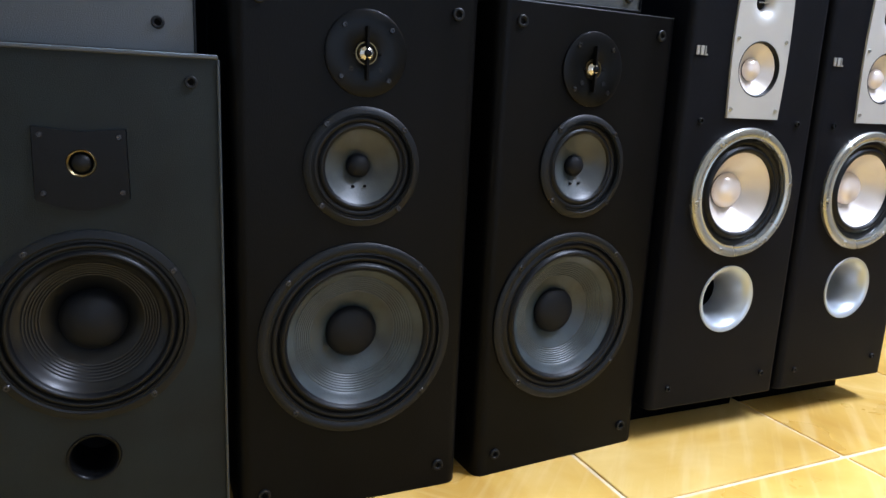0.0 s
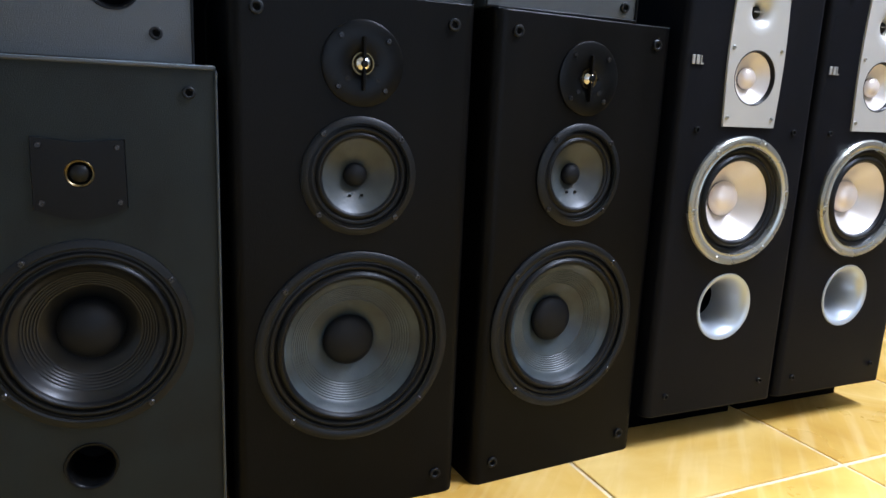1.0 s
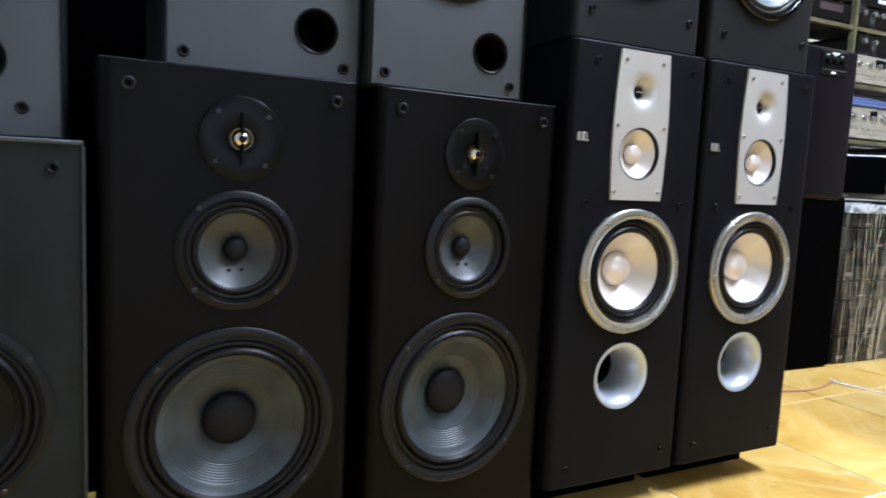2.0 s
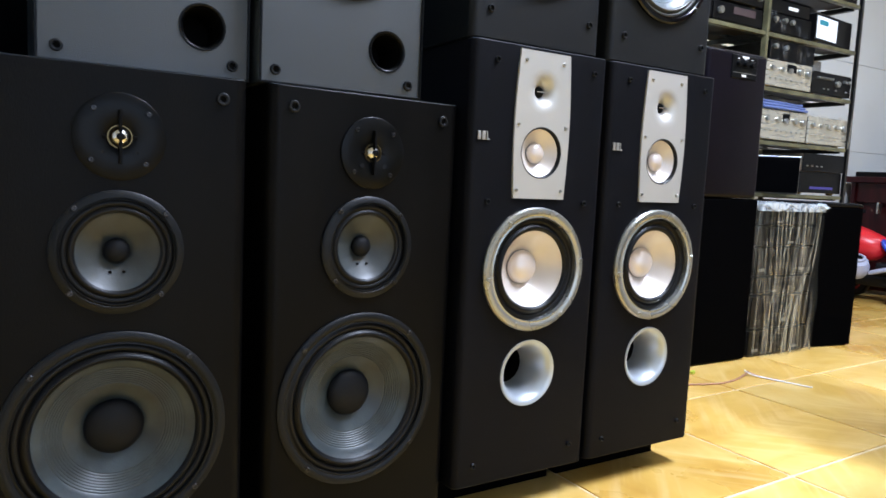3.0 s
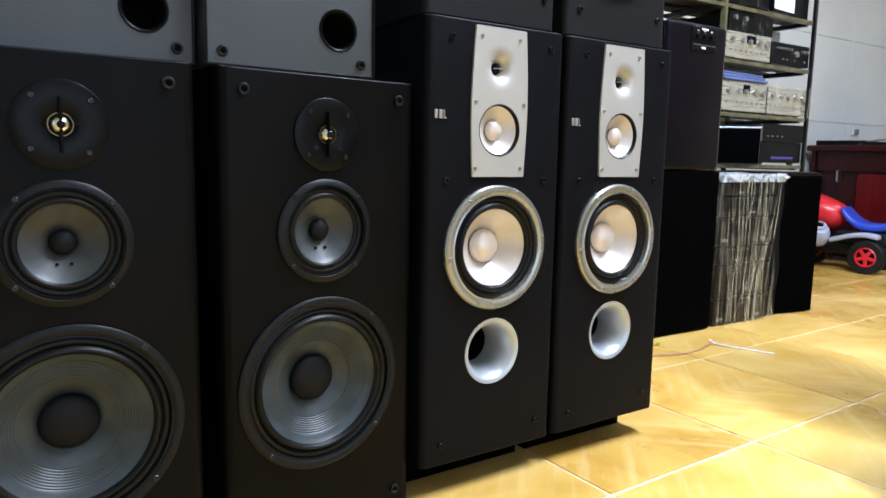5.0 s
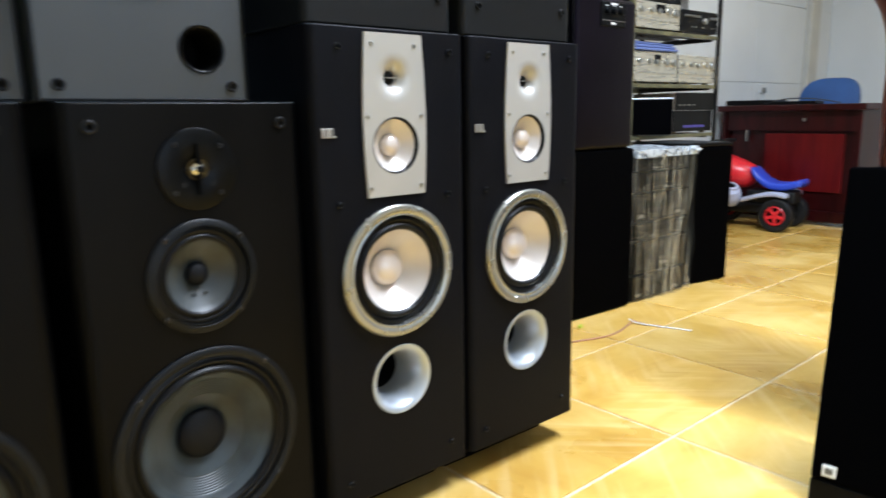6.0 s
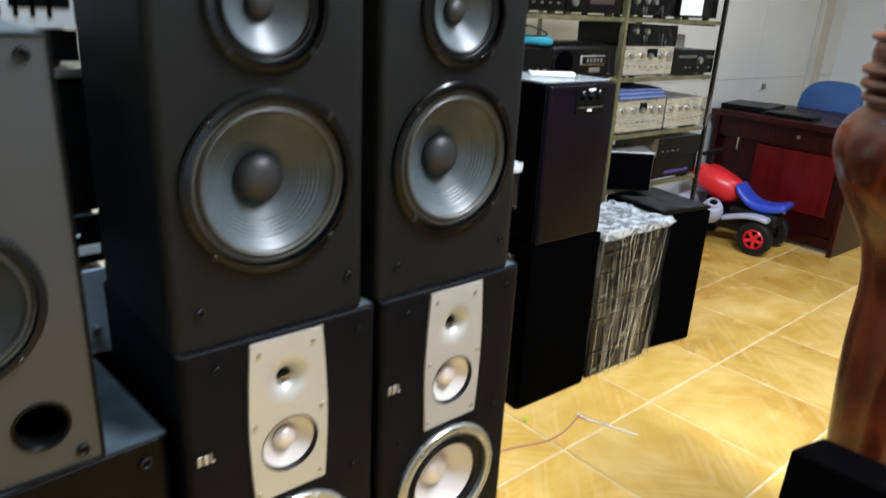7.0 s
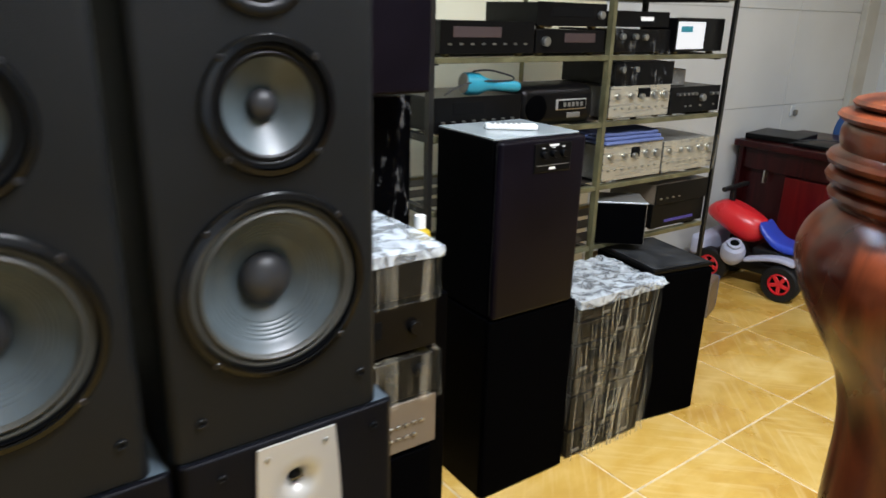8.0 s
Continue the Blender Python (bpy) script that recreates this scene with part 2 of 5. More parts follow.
M = {
    "vinyl_brown_black": mat("vinyl_brown_black", (0.0019, 0.0018, 0.0018), 0.42, vary=0.5, scale=7, grain=0.3, grain_scale=500, stretch=(1, 1, 0.3), spec=0.085),
    "vinyl_green_black": mat("vinyl_green_black", (0.0056, 0.0086, 0.0092), 0.5, vary=0.4, scale=9, grain=0.45, grain_scale=600, spec=0.18),
    "vinyl_grey": mat("vinyl_grey", (0.0140, 0.0195, 0.0230), 0.44, vary=0.15, scale=5, grain=0.45, grain_scale=600, spec=0.78),
    "vinyl_blue_black": mat("vinyl_blue_black", (0.0026, 0.0029, 0.0046), 0.5, vary=0.2, scale=5, grain=0.5, grain_scale=700, spec=0.085),
    "vinyl_tower": mat("vinyl_tower", (0.0047, 0.0055, 0.0060), 0.5, vary=0.25, scale=4, grain=0.4, grain_scale=600, spec=0.19),
    "black_side": mat("black_side", (0.0006, 0.0006, 0.0009), 0.5, vary=0.3, grain=0.3, spec=0.018),
    "black_plastic": mat("black_plastic", (0.0016, 0.0018, 0.0021), 0.32, vary=0.3, scale=40, grain=0.2, grain_scale=120, spec=0.13),
    "frame_matt": mat("frame_matt", (0.0034, 0.0042, 0.0050), 0.45, vary=0.15, grain=0.3, spec=0.2),
    "frame_gloss": mat("frame_gloss", (0.0014, 0.0016, 0.0020), 0.2, vary=0.15, spec=0.3),
    "rubber": mat("rubber", (0.0022, 0.0025, 0.0030), 0.42, vary=0.15, spec=0.2),
    "matt_black": mat("matt_black", (0.0015, 0.0015, 0.0015), 0.8, spec=0.1),
    "cone_grey": mat("cone_grey", (0.019, 0.028, 0.033), 0.42, vary=0.35, scale=22, second=(0.033, 0.045, 0.050), grain=0.25, grain_scale=260, spec=0.45),
    "cone_mid": mat("cone_mid", (0.024, 0.031, 0.034), 0.42, vary=0.35, scale=18, second=(0.040, 0.048, 0.050), grain=0.25, grain_scale=260, spec=0.5),
    "cone_dark": mat("cone_dark", (0.0044, 0.0048, 0.0054), 0.32, vary=0.2, scale=14, spec=0.28),
    "cone_pale": mat("cone_pale", (0.042, 0.056, 0.062), 0.4, vary=0.3, scale=16, grain=0.2, grain_scale=260, spec=0.5),
    "cone_cream": mat("cone_cream", (0.66, 0.61, 0.57), 0.36, metal=0.3, vary=0.06, scale=12),
    "surround_tan": mat("surround_tan", (0.040, 0.040, 0.034), 0.45, vary=0.12, spec=0.4),
    "cap_dark": mat("cap_dark", (0.0036, 0.0042, 0.0056), 0.6, vary=0.15, spec=0.18),
    "cap_grey": mat("cap_grey", (0.020, 0.021, 0.023), 0.45, vary=0.1, spec=0.4),
    "cap_cream": mat("cap_cream", (0.72, 0.64, 0.58), 0.3, metal=0.3, vary=0.05),
    "silver_paint": mat("silver_paint", (0.455, 0.50, 0.55), 0.34, metal=0.55, vary=0.05, grain=0.06, grain_scale=900),
    "plate_silver": mat("plate_silver", (0.46, 0.45, 0.42), 0.40, metal=0.4, vary=0.06, grain=0.08, grain_scale=900),
    "brushed_silver": mat("brushed_silver", (0.30, 0.36, 0.40), 0.38, metal=0.25, vary=0.15, stretch=(1, 1, 10)),
    "silver_ring": mat("silver_ring", (0.38, 0.385, 0.355), 0.27, metal=0.75, vary=0.08),
    "steel": mat("steel", (0.45, 0.45, 0.43), 0.3, metal=1.0, vary=0.1),
    "dark_steel": mat("dark_steel", (0.045, 0.045, 0.048), 0.35, metal=0.9, vary=0.2),
    "gold": mat("gold", (0.13, 0.10, 0.05), 0.3, metal=1.0, vary=0.08),
    "dome_silver": mat("dome_silver", (0.70, 0.68, 0.64), 0.25, metal=1.0, vary=0.05),
    "dusty_top": mat("dusty_top", (0.030, 0.043, 0.055), 0.42, vary=0.4, scale=11, grain=0.2, second=(0.085, 0.115, 0.14), spec=0.5),
    "dusty_board": mat("dusty_board", (0.014, 0.0145, 0.015), 0.6, vary=0.4, scale=14, grain=0.4, grain_scale=200, second=(0.034, 0.035, 0.036), spec=0.3),
    "badge": mat("badge", (0.40, 0.39, 0.37), 0.35, metal=0.6, vary=0.05),
    "wall_paint": mat("wall_paint", (0.58, 0.60, 0.595), 0.55, vary=0.06, scale=1.6, grain=0.2, grain_scale=80, spec=0.3),
    "wall_joint": mat("wall_joint", (0.42, 0.42, 0.40), 0.7, vary=0.2, spec=0.2),
    "ceiling_paint": mat("ceiling_paint", (0.78, 0.78, 0.76), 0.7, vary=0.04),
    "cream_wall": mat("cream_wall", (0.68, 0.63, 0.46), 0.55, vary=0.10, scale=1.6, grain=0.2, grain_scale=80, spec=0.3),
    "cream_paint": mat("cream_paint", (0.46, 0.45, 0.40), 0.6, vary=0.08, spec=0.3),
    "grout": mat("grout", (0.66, 0.52, 0.30), 0.7, vary=0.2, scale=20),
    "tile": tile_mat(),
    # yellowish tint puts the floor's reflection into the streaks
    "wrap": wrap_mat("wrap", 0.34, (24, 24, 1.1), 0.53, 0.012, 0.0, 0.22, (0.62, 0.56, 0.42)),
    # paler, bluer film: the light that tops catch is in its tint
    "wrap_top_lit": wrap_mat("wrap_top_lit", 0.78, (15, 15, 15), 0.40, 0.22, 0.0, 0.2, (0.62, 0.67, 0.70)),
    "fold_sheen": wrap_mat("fold_sheen", 0.52, (30, 30, 2.5), 0.40, 0.04, 0.0, 0.3, (0.66, 0.57, 0.38)),
    "wrap_dark": wrap_mat("wrap_dark", 0.3, (22, 22, 9), 0.60, 0.0, 0.0, 0.2, (0.62, 0.62, 0.60)),
    "rack_metal": mat("rack_metal", (0.15, 0.14, 0.075), 0.35, metal=0.5, vary=0.4, scale=14),
    "rack_dark": mat("rack_dark", (0.016, 0.015, 0.014), 0.4, metal=0.4, vary=0.25, spec=0.4),
    "shelf_board": mat("shelf_board", (0.030, 0.022, 0.017), 0.5, vary=0.25, spec=0.3),
    "amp_silver": mat("amp_silver", (0.52, 0.49, 0.40), 0.28, metal=0.65, vary=0.14, stretch=(1, 1, 8)),
    "amp_black": mat("amp_black", (0.0026, 0.0024, 0.0025), 0.33, vary=0.3, spec=0.14),
    "case_grey": mat("case_grey", (0.15, 0.145, 0.13), 0.45, metal=0.3, vary=0.12),
    "white_plastic": mat("white_plastic", (0.75, 0.76, 0.74), 0.35, vary=0.04),
    "beige": mat("beige", (0.15, 0.115, 0.080), 0.4, vary=0.08),
    "sub_front": mat("sub_front", (0.0030, 0.0020, 0.0038), 0.34, vary=0.25, scale=5, grain=0.1, spec=0.10),
    # dark plate coloured pale grey, with its reflection painted in
    "sub_top_sheen": mat("sub_top_sheen", (0.26, 0.29, 0.29), 0.22, vary=0.2, scale=4, spec=0.6),
    "grille_cloth": mat("grille_cloth", (0.0006, 0.0006, 0.0008), 0.8, vary=0.25, scale=40, grain=0.8, grain_scale=900, spec=0.012),
    "mahogany": wood_mat("mahogany", (0.014, 0.0014, 0.0018), (0.036, 0.0034, 0.0036), 0.32, 0.06, spec=0.2),
    "mahogany_red": wood_mat("mahogany_red", (0.075, 0.003, 0.004), (0.12, 0.006, 0.006), 0.32, 0.06, spec=0.2),
    "vase_wood": wood_mat("vase_wood", (0.045, 0.008, 0.004), (0.18, 0.038, 0.013), 0.28, 0.2, (1, 1, 0.4), 8.0, spec=0.35),
    "blue_fabric": mat("blue_fabric", (0.022, 0.075, 0.22), 0.7, vary=0.12, grain=0.6),
    "toy_red": mat("toy_red", (0.68, 0.022, 0.03), 0.3, vary=0.06),
    "toy_blue": mat("toy_blue", (0.03, 0.07, 0.50), 0.3, vary=0.06),
    "toy_grey": mat("toy_grey", (0.40, 0.43, 0.56), 0.38, vary=0.06),
    "tyre": mat("tyre", (0.0050, 0.0050, 0.0055), 0.6, vary=0.15, grain=0.3, spec=0.3),
    "teal": mat("teal", (0.010, 0.20, 0.27), 0.3, vary=0.08),
    "cloth_blue": mat("cloth_blue", (0.085, 0.12, 0.27), 0.75, vary=0.12, grain=0.6, grain_scale=150),
    "yellow": mat("yellow", (0.42, 0.29, 0.02), 0.35, vary=0.08),
    "cardboard": mat("cardboard", (0.42, 0.28, 0.15), 0.75, vary=0.12),
    "cable_copper": mat("cable_copper", (0.42, 0.22, 0.13), 0.45, vary=0.1),
    "cable_black": mat("cable_black", (0.012, 0.012, 0.012), 0.45),
    "tag_green": mat("tag_green", (0.45, 0.55, 0.05), 0.4),
    "purple": mat("purple", (0.05, 0.04, 0.22), 0.4),
    "screen_lit": lit_mat("screen_lit", (0.86, 0.94, 1.0), 1.3),
    "lamp_red": lit_mat("lamp_red", (1.0, 0.10, 0.08), 0.03),
}

# ---- mesh helpers ----


def part(name, bm, material, parent=None, label="", smooth=False, at=None, recalc=True):
    me = bpy.data.meshes.new(name)
    if recalc:
        bmesh.ops.recalc_face_normals(bm, faces=bm.faces)
    bm.to_mesh(me)
    bm.free()
    me.materials.append(M[material])
    if smooth:
        for p in me.polygons:
            p.use_smooth = True
        me.set_sharp_from_angle(angle=radians(35))
    ob = new(name, me)
    if parent:
        ob.parent = parent
    if at:
        ob.location = at
    if label:
        ob["label"] = label
    return ob


def same_part(ob, parent, at, turn=(0, 0, 0)):
    c = ob.copy()
    scene.collection.objects.link(c)
    c.parent = parent
    c.location, c.rotation_euler = at, turn
    return c


def thing(name, m, label, category, group="", kind=""):
    ob = new(name)
    ob.matrix_world = m
    return tagged(ob, label, category, group, kind)


def add_box(bm, x0, x1, y0, y1, z0, z1, bevel=0.0, seg=2):
    r = bmesh.ops.create_cube(bm, size=1.0)
    vs = r["verts"]
    for v in vs:
        v.co = Vector(((x0 + x1) / 2 + v.co.x * (x1 - x0), (y0 + y1) / 2 + v.co.y * (y1 - y0), (z0 + z1) / 2 + v.co.z * (z1 - z0)))
    if bevel:
        es = list({e for v in vs for e in v.link_edges})
        bmesh.ops.bevel(bm, geom=es, offset=bevel, segments=seg, affect="EDGES", profile=0.5)
    return bm


def box(x0, x1, y0, y1, z0, z1, bevel=0.0, seg=2):
    return add_box(bmesh.new(), x0, x1, y0, y1, z0, z1, bevel, seg)


def lathe(profile, seg=48, axis="y", bm=None):
    """Turns (radius, place along the axis) about the y or z axis."""
    bm = bm or bmesh.new()
    rings = []
    for r, h in profile:
        ring = []
        for k in range(1 if r <= 0 else seg):
            a = 2 * math.pi * k / seg
            c, s = r * math.cos(a), r * math.sin(a)
            ring.append(bm.verts.new((c, h, s) if axis == "y" else (c, s, h)))
        rings.append(ring)
    for p, q in zip(rings, rings[1:]):
        for k in range(seg):
            k2 = (k + 1) % seg
            f = [p[k % len(p)], p[k2 % len(p)], q[k2 % len(q)], q[k % len(q)]]
            f = list(dict.fromkeys(f))
            if len(f) > 2:
                bm.faces.new(f)
    return bm


def holed_sheet(bm, outline, holes, y, depth, seg=48):
    """A flat front at y with round holes, each lined with a tube going back."""
    def loop(points):
        vs = [bm.verts.new(p) for p in points]
        return vs, [bm.edges.new((vs[k], vs[(k + 1) % len(vs)])) for k in range(len(vs))]
    edges = loop([(x, y, z) for x, z in outline])[1]
    for cx, cz, r in holes:
        pts = [(cx + r * math.cos(2 * math.pi * k / seg), y, cz + r * math.sin(2 * math.pi * k / seg)) for k in range(seg)]
        vs, es = loop(pts)
        edges += es
        back = [bm.verts.new((v.co.x, y + depth, v.co.z)) for v in vs]
        for k in range(seg):
            bm.faces.new((vs[k], vs[(k + 1) % seg], back[(k + 1) % seg], back[k]))
    made = bmesh.ops.triangle_fill(bm, use_beauty=True, use_dissolve=False, edges=edges)
    for f in made["geom"]:
        if isinstance(f, bmesh.types.BMFace):
            f.normal_update()
            if f.normal.y > 0:
                f.normal_flip()
    return bm


def cabinet_mesh(w, d, h, holes, r=0.004, z0=0.0):
    """Loudspeaker cabinet: front at y = 0 with round cut-outs, front uprights rounded to r."""
    bm = bmesh.new()
    n = 6
    arc = [(w / 2 - r + r * math.sin(a), r - r * math.cos(a)) for a in (math.pi / 2 * k / n for k in range(n + 1))]
    ring = [(x, y) for x, y in arc] + [(w / 2, d), (-w / 2, d)] + [(-x, y) for x, y in reversed(arc)]
    low = [bm.verts.new((x, y, z0)) for x, y in ring]
    top = [bm.verts.new((x, y, h)) for x, y in ring]
    for k in range(len(ring) - 1):
        bm.faces.new((low[k], low[k + 1], top[k + 1], top[k]))
    bm.faces.new(low[::-1])
    bm.faces.new(top)
    f = w / 2 - r
    holed_sheet(bm, [(-f, z0), (f, z0), (f, h), (-f, h)], holes, 0.0, 0.09)
    bmesh.ops.remove_doubles(bm, verts=bm.verts, dist=1e-5)
    wt = bm.edges.layers.float.new("bevel_weight_edge")
    for e in bm.edges:
        za, zb = e.verts[0].co.z, e.verts[1].co.z
        if abs(za - zb) < 1e-5 and (abs(za - h) < 1e-5 or abs(za - z0) < 1e-5):
            e[wt] = 1.0
    return bm


def bevelled(ob, width=0.003, seg=2):
    md = ob.modifiers.new("bevel", "BEVEL")
    md.width, md.segments, md.limit_method = width, seg, "WEIGHT"
    return ob


def dome(r, y_edge, rise, n=8):
    """Profile of a cap that bulges towards -y."""
    return [(r * math.sin(math.pi / 2 * k / n), y_edge - rise * math.cos(math.pi / 2 * k / n)) for k in range(n, -1, -1)]


def screw_heads(parent, places, material="dark_steel", r=0.0042, y=-0.004):
    first = None
    for x, z in places:
        if first is None:
            bm = lathe([(r, 0.003), (r, -0.001), (r * 0.75, -0.0025), (r * 0.45, -0.0025), (r * 0.3, -0.0008), (0, -0.0008)], 12)
            first = part("screw", bm, material, parent, smooth=True, at=(x, y, z))
        else:
            same_part(first, parent, (x, y, z), (0, 0.7 * len(parent.children), 0))


def ring_places(r, count, start):
    return [(r * math.cos(radians(start + 360 * k / count)), r * math.sin(radians(start + 360 * k / count))) for k in range(count)]


def sockets(parent, places, r=0.0085, y=0.0):
    """Grille sockets: small cups pressed into the front."""
    first = None
    for x, z in places:
        if first is None:
            bm = lathe([(r, 0.001), (r, -0.003), (r * 0.85, -0.0042), (r * 0.62, -0.0042), (r * 0.5, -0.003), (r * 0.5, 0.001)], 20)
            first = part("grille_socket", bm, "frame_matt", parent, smooth=True, at=(x, y, z))
            hole = part("socket_hole", lathe([(r * 0.52, -0.0006), (0, -0.0006)], 16), "matt_black", first)
        else:
            same_part(hole, same_part(first, parent, (x, y, z)), (0, 0, 0))


def driver(parent, cx, cz, R, rc, rd, name="woofer", frame_mat="frame_matt", sur_mat="rubber", cone="cone_grey", cap="cap_dark",
           depth=0.05, proud=0.006, rings=0, screws=4, start=45, cap_rise=0.024, screw_mat="dark_steel", label="", sur_rise=0.008):
    """A cone driver: pressed frame, roll surround, cone, dust cap and screws."""
    ri = R - (R - rc) * 0.42
    fr = lathe([(R, 0.001), (R, -proud * 0.6), (R - 0.003, -proud), (R - 0.010, -proud - 0.001), (ri + 0.006, -proud), (ri + 0.003, -proud + 0.002),
                (ri, -proud + 0.001), (ri - 0.001, 0.004), (ri - 0.001, 0.012)], 72)
    ob = part(name, fr, frame_mat, parent, label, True, (cx, 0, cz))
    n = 14
    y0 = 0.001
    roll = [(ri + 0.001 + (rc - ri - 0.001) * k / n, y0 - sur_rise * (0.25 + 0.75 * k / n) * abs(math.sin(2 * math.pi * k / n))) for k in range(n + 1)]
    part("surround", lathe(roll, 72), sur_mat, ob, smooth=True)
    a, b = (rc + 0.001, y0 + 0.002), (rd * 0.96, depth)

    def at(f):
        return (a[0] + (b[0] - a[0]) * f, a[1] + (b[1] - a[1]) * (f ** 0.85))
    prof = [at(k / 12) for k in range(13)]
    if rings:
        # fine pressed ribs in the middle of the cone
        prof = [at(0.2 * k / 4) for k in range(4)]
        for k in range(rings * 5):
            r_, y_ = at(0.2 + 0.4 * k / (rings * 5))
            prof.append((r_, y_ + (0.0009 if k % 5 == 2 else 0.0004 if k % 5 in (1, 3) else 0)))
        prof += [at(0.6 + 0.4 * k / 6) for k in range(7)]
    part("cone", lathe(prof, 72), cone, ob, smooth=True)
    part("dust_cap", lathe(dome(rd, depth - 0.004, cap_rise), 40), cap, ob, smooth=True)
    if screws:
        screw_heads(ob, ring_places((R + ri) / 2 + 0.002, screws, start), screw_mat, 0.0045, -proud)
    return ob


def cone_vents(parent, cx, cz):
    for dx in (-0.009, 0.009):
        part("vent", lathe([(0.0021, 0.002), (0.0021, -0.001), (0, -0.001)], 10), "matt_black", parent, at=(cx + dx, 0.016, cz - 0.030))


def port_tube(parent, cx, cz, R, r, material, depth=0.08, flare=0.03):
    n = 8
    prof = [(R + 0.002, 0.001), (R + 0.001, -0.002)]
    prof += [(r + (R - r) * (1 - math.sin(math.pi / 2 * k / n)), -0.002 + flare * (1 - math.cos(math.pi / 2 * k / n)) * 1.0) for k in range(n + 1)]
    ob = part("port", lathe(prof, 56), material, parent, smooth=True, at=(cx, 0, cz))
    part("port_tube", lathe([(r, flare - 0.003), (r, depth), (0, depth)], 40), "matt_black", ob, smooth=True)
    return ob


# ---- the room ----
X0, X1, Y0, Y1, ZC = -1.2, 7.75, -2.6, 3.85, 3.1


def structure(name, bm, material, label, category):
    return tagged(part(name, bm, material), label, category, kind="structure")


structure("ceiling", box(X0 - 0.12, X1 + 0.12, Y0 - 0.12, Y1 + 0.12, ZC, ZC + 0.12), "ceiling_paint", "plain white painted ceiling slab", "ceiling")
north = structure("wall_north", box(X0 - 0.12, X1 + 0.12, Y1 + 0.003, Y1 + 0.15, 0, ZC), "wall_joint", "pale grey panelled wall behind the steel rack", "wall")
# wall boards with shadow joints
for gx in range(5):
    for gz, (z0, z1) in enumerate(((0.0, 0.975), (0.978, 1.575), (1.578, 2.3), (2.303, ZC))):
        bx0, bx1 = -0.7 + gx * 1.8, -0.7 + gx * 1.8 + 1.797
        part("panel", box(bx0, min(bx1, X1), Y1 - 0.004, Y1 + 0.003, z0, z1, 0.001, 1), "cream_wall" if gx < 3 else "wall_paint", north)
structure("wall_east", box(X1, X1 + 0.12, Y0, Y1 + 0.003, 0, ZC), "wall_paint", "pale grey painted far wall", "wall")
structure("wall_west", box(X0 - 0.12, X0, Y0, Y1 + 0.003, 0, ZC), "wall_paint", "pale painted side wall", "wall")
# street side, with a wide doorway
sw = box(X0 - 0.12, -0.1, Y0 - 0.12, Y0, 0, ZC)
add_box(sw, 3.3, X1 + 0.12, Y0 - 0.12, Y0, 0, ZC)
add_box(sw, -0.1, 3.3, Y0 - 0.12, Y0, 2.6, ZC)
structure("wall_south", sw, "wall_paint", "pale painted wall with a wide shop doorway", "wall")
structure("trim", box(7.28, 7.44, Y1 - 0.05, Y1 - 0.0045, 0, ZC, 0.004), "cream_paint", "cream painted upright pilaster strip on the wall", "trim")
part("trim_edge", box(7.44, 7.47, Y1 - 0.03, Y1 - 0.0045, 0, ZC, 0.002), "case_grey", bpy.data.objects["trim"])

# ---- the loudspeaker row ----
LEAN_ROW = 1.5


def row(x, z=0.0, back=0.0, turn=0.0):
    """A place on the row's front line."""
    return pose(x, 2.045 + 0.0262 * (x - 1.3) + back, z, 0, 0, LEAN_ROW + turn)


def tweeter_plate_round(sp, cx, cz):
    R = 0.060
    ob = part("tweeter", lathe([(R, 0.001), (R, -0.003), (R - 0.003, -0.0045), (0.024, -0.0045), (0.016, -0.001), (0.016, 0.004)], 64), "black_plastic", sp, smooth=True, at=(cx, 0, cz))
    part("trim_ring", lathe([(0.0165, 0.002), (0.016, -0.0035), (0.0145, -0.0035), (0.0122, 0.003)], 36), "gold", ob, smooth=True)
    part("dome", lathe(dome(0.0125, 0.003, 0.0125), 32), "dome_silver", ob, smooth=True)
    part("phase_disc", lathe([(0.0052, -0.0085), (0.0052, -0.0118), (0.0042, -0.0126), (0, -0.0130)], 24), "black_plastic", ob, smooth=True)
    for s in (-1, 1):
        part("phase_bar", box(-0.0021, 0.0021, -0.0115, -0.003, min(s * 0.0065, s * 0.037), max(s * 0.0065, s * 0.037), 0.0006, 1), "matt_black", ob)
        part("phase_wing", box(min(s * 0.0165, s * 0.022), max(s * 0.0165, s * 0.022), -0.0055, -0.003, -0.002, 0.002, 0.0006, 1), "matt_black", ob)
        part("blind_hole", lathe([(0.004, 0), (0.004, -0.0053), (0.002, -0.0053), (0, -0.0048)], 14), "cap_dark", ob, at=(s * 0.022, 0, -0.022))
    screw_heads(ob, ring_places(0.049, 4, 42), "dark_steel", 0.004, -0.0045)


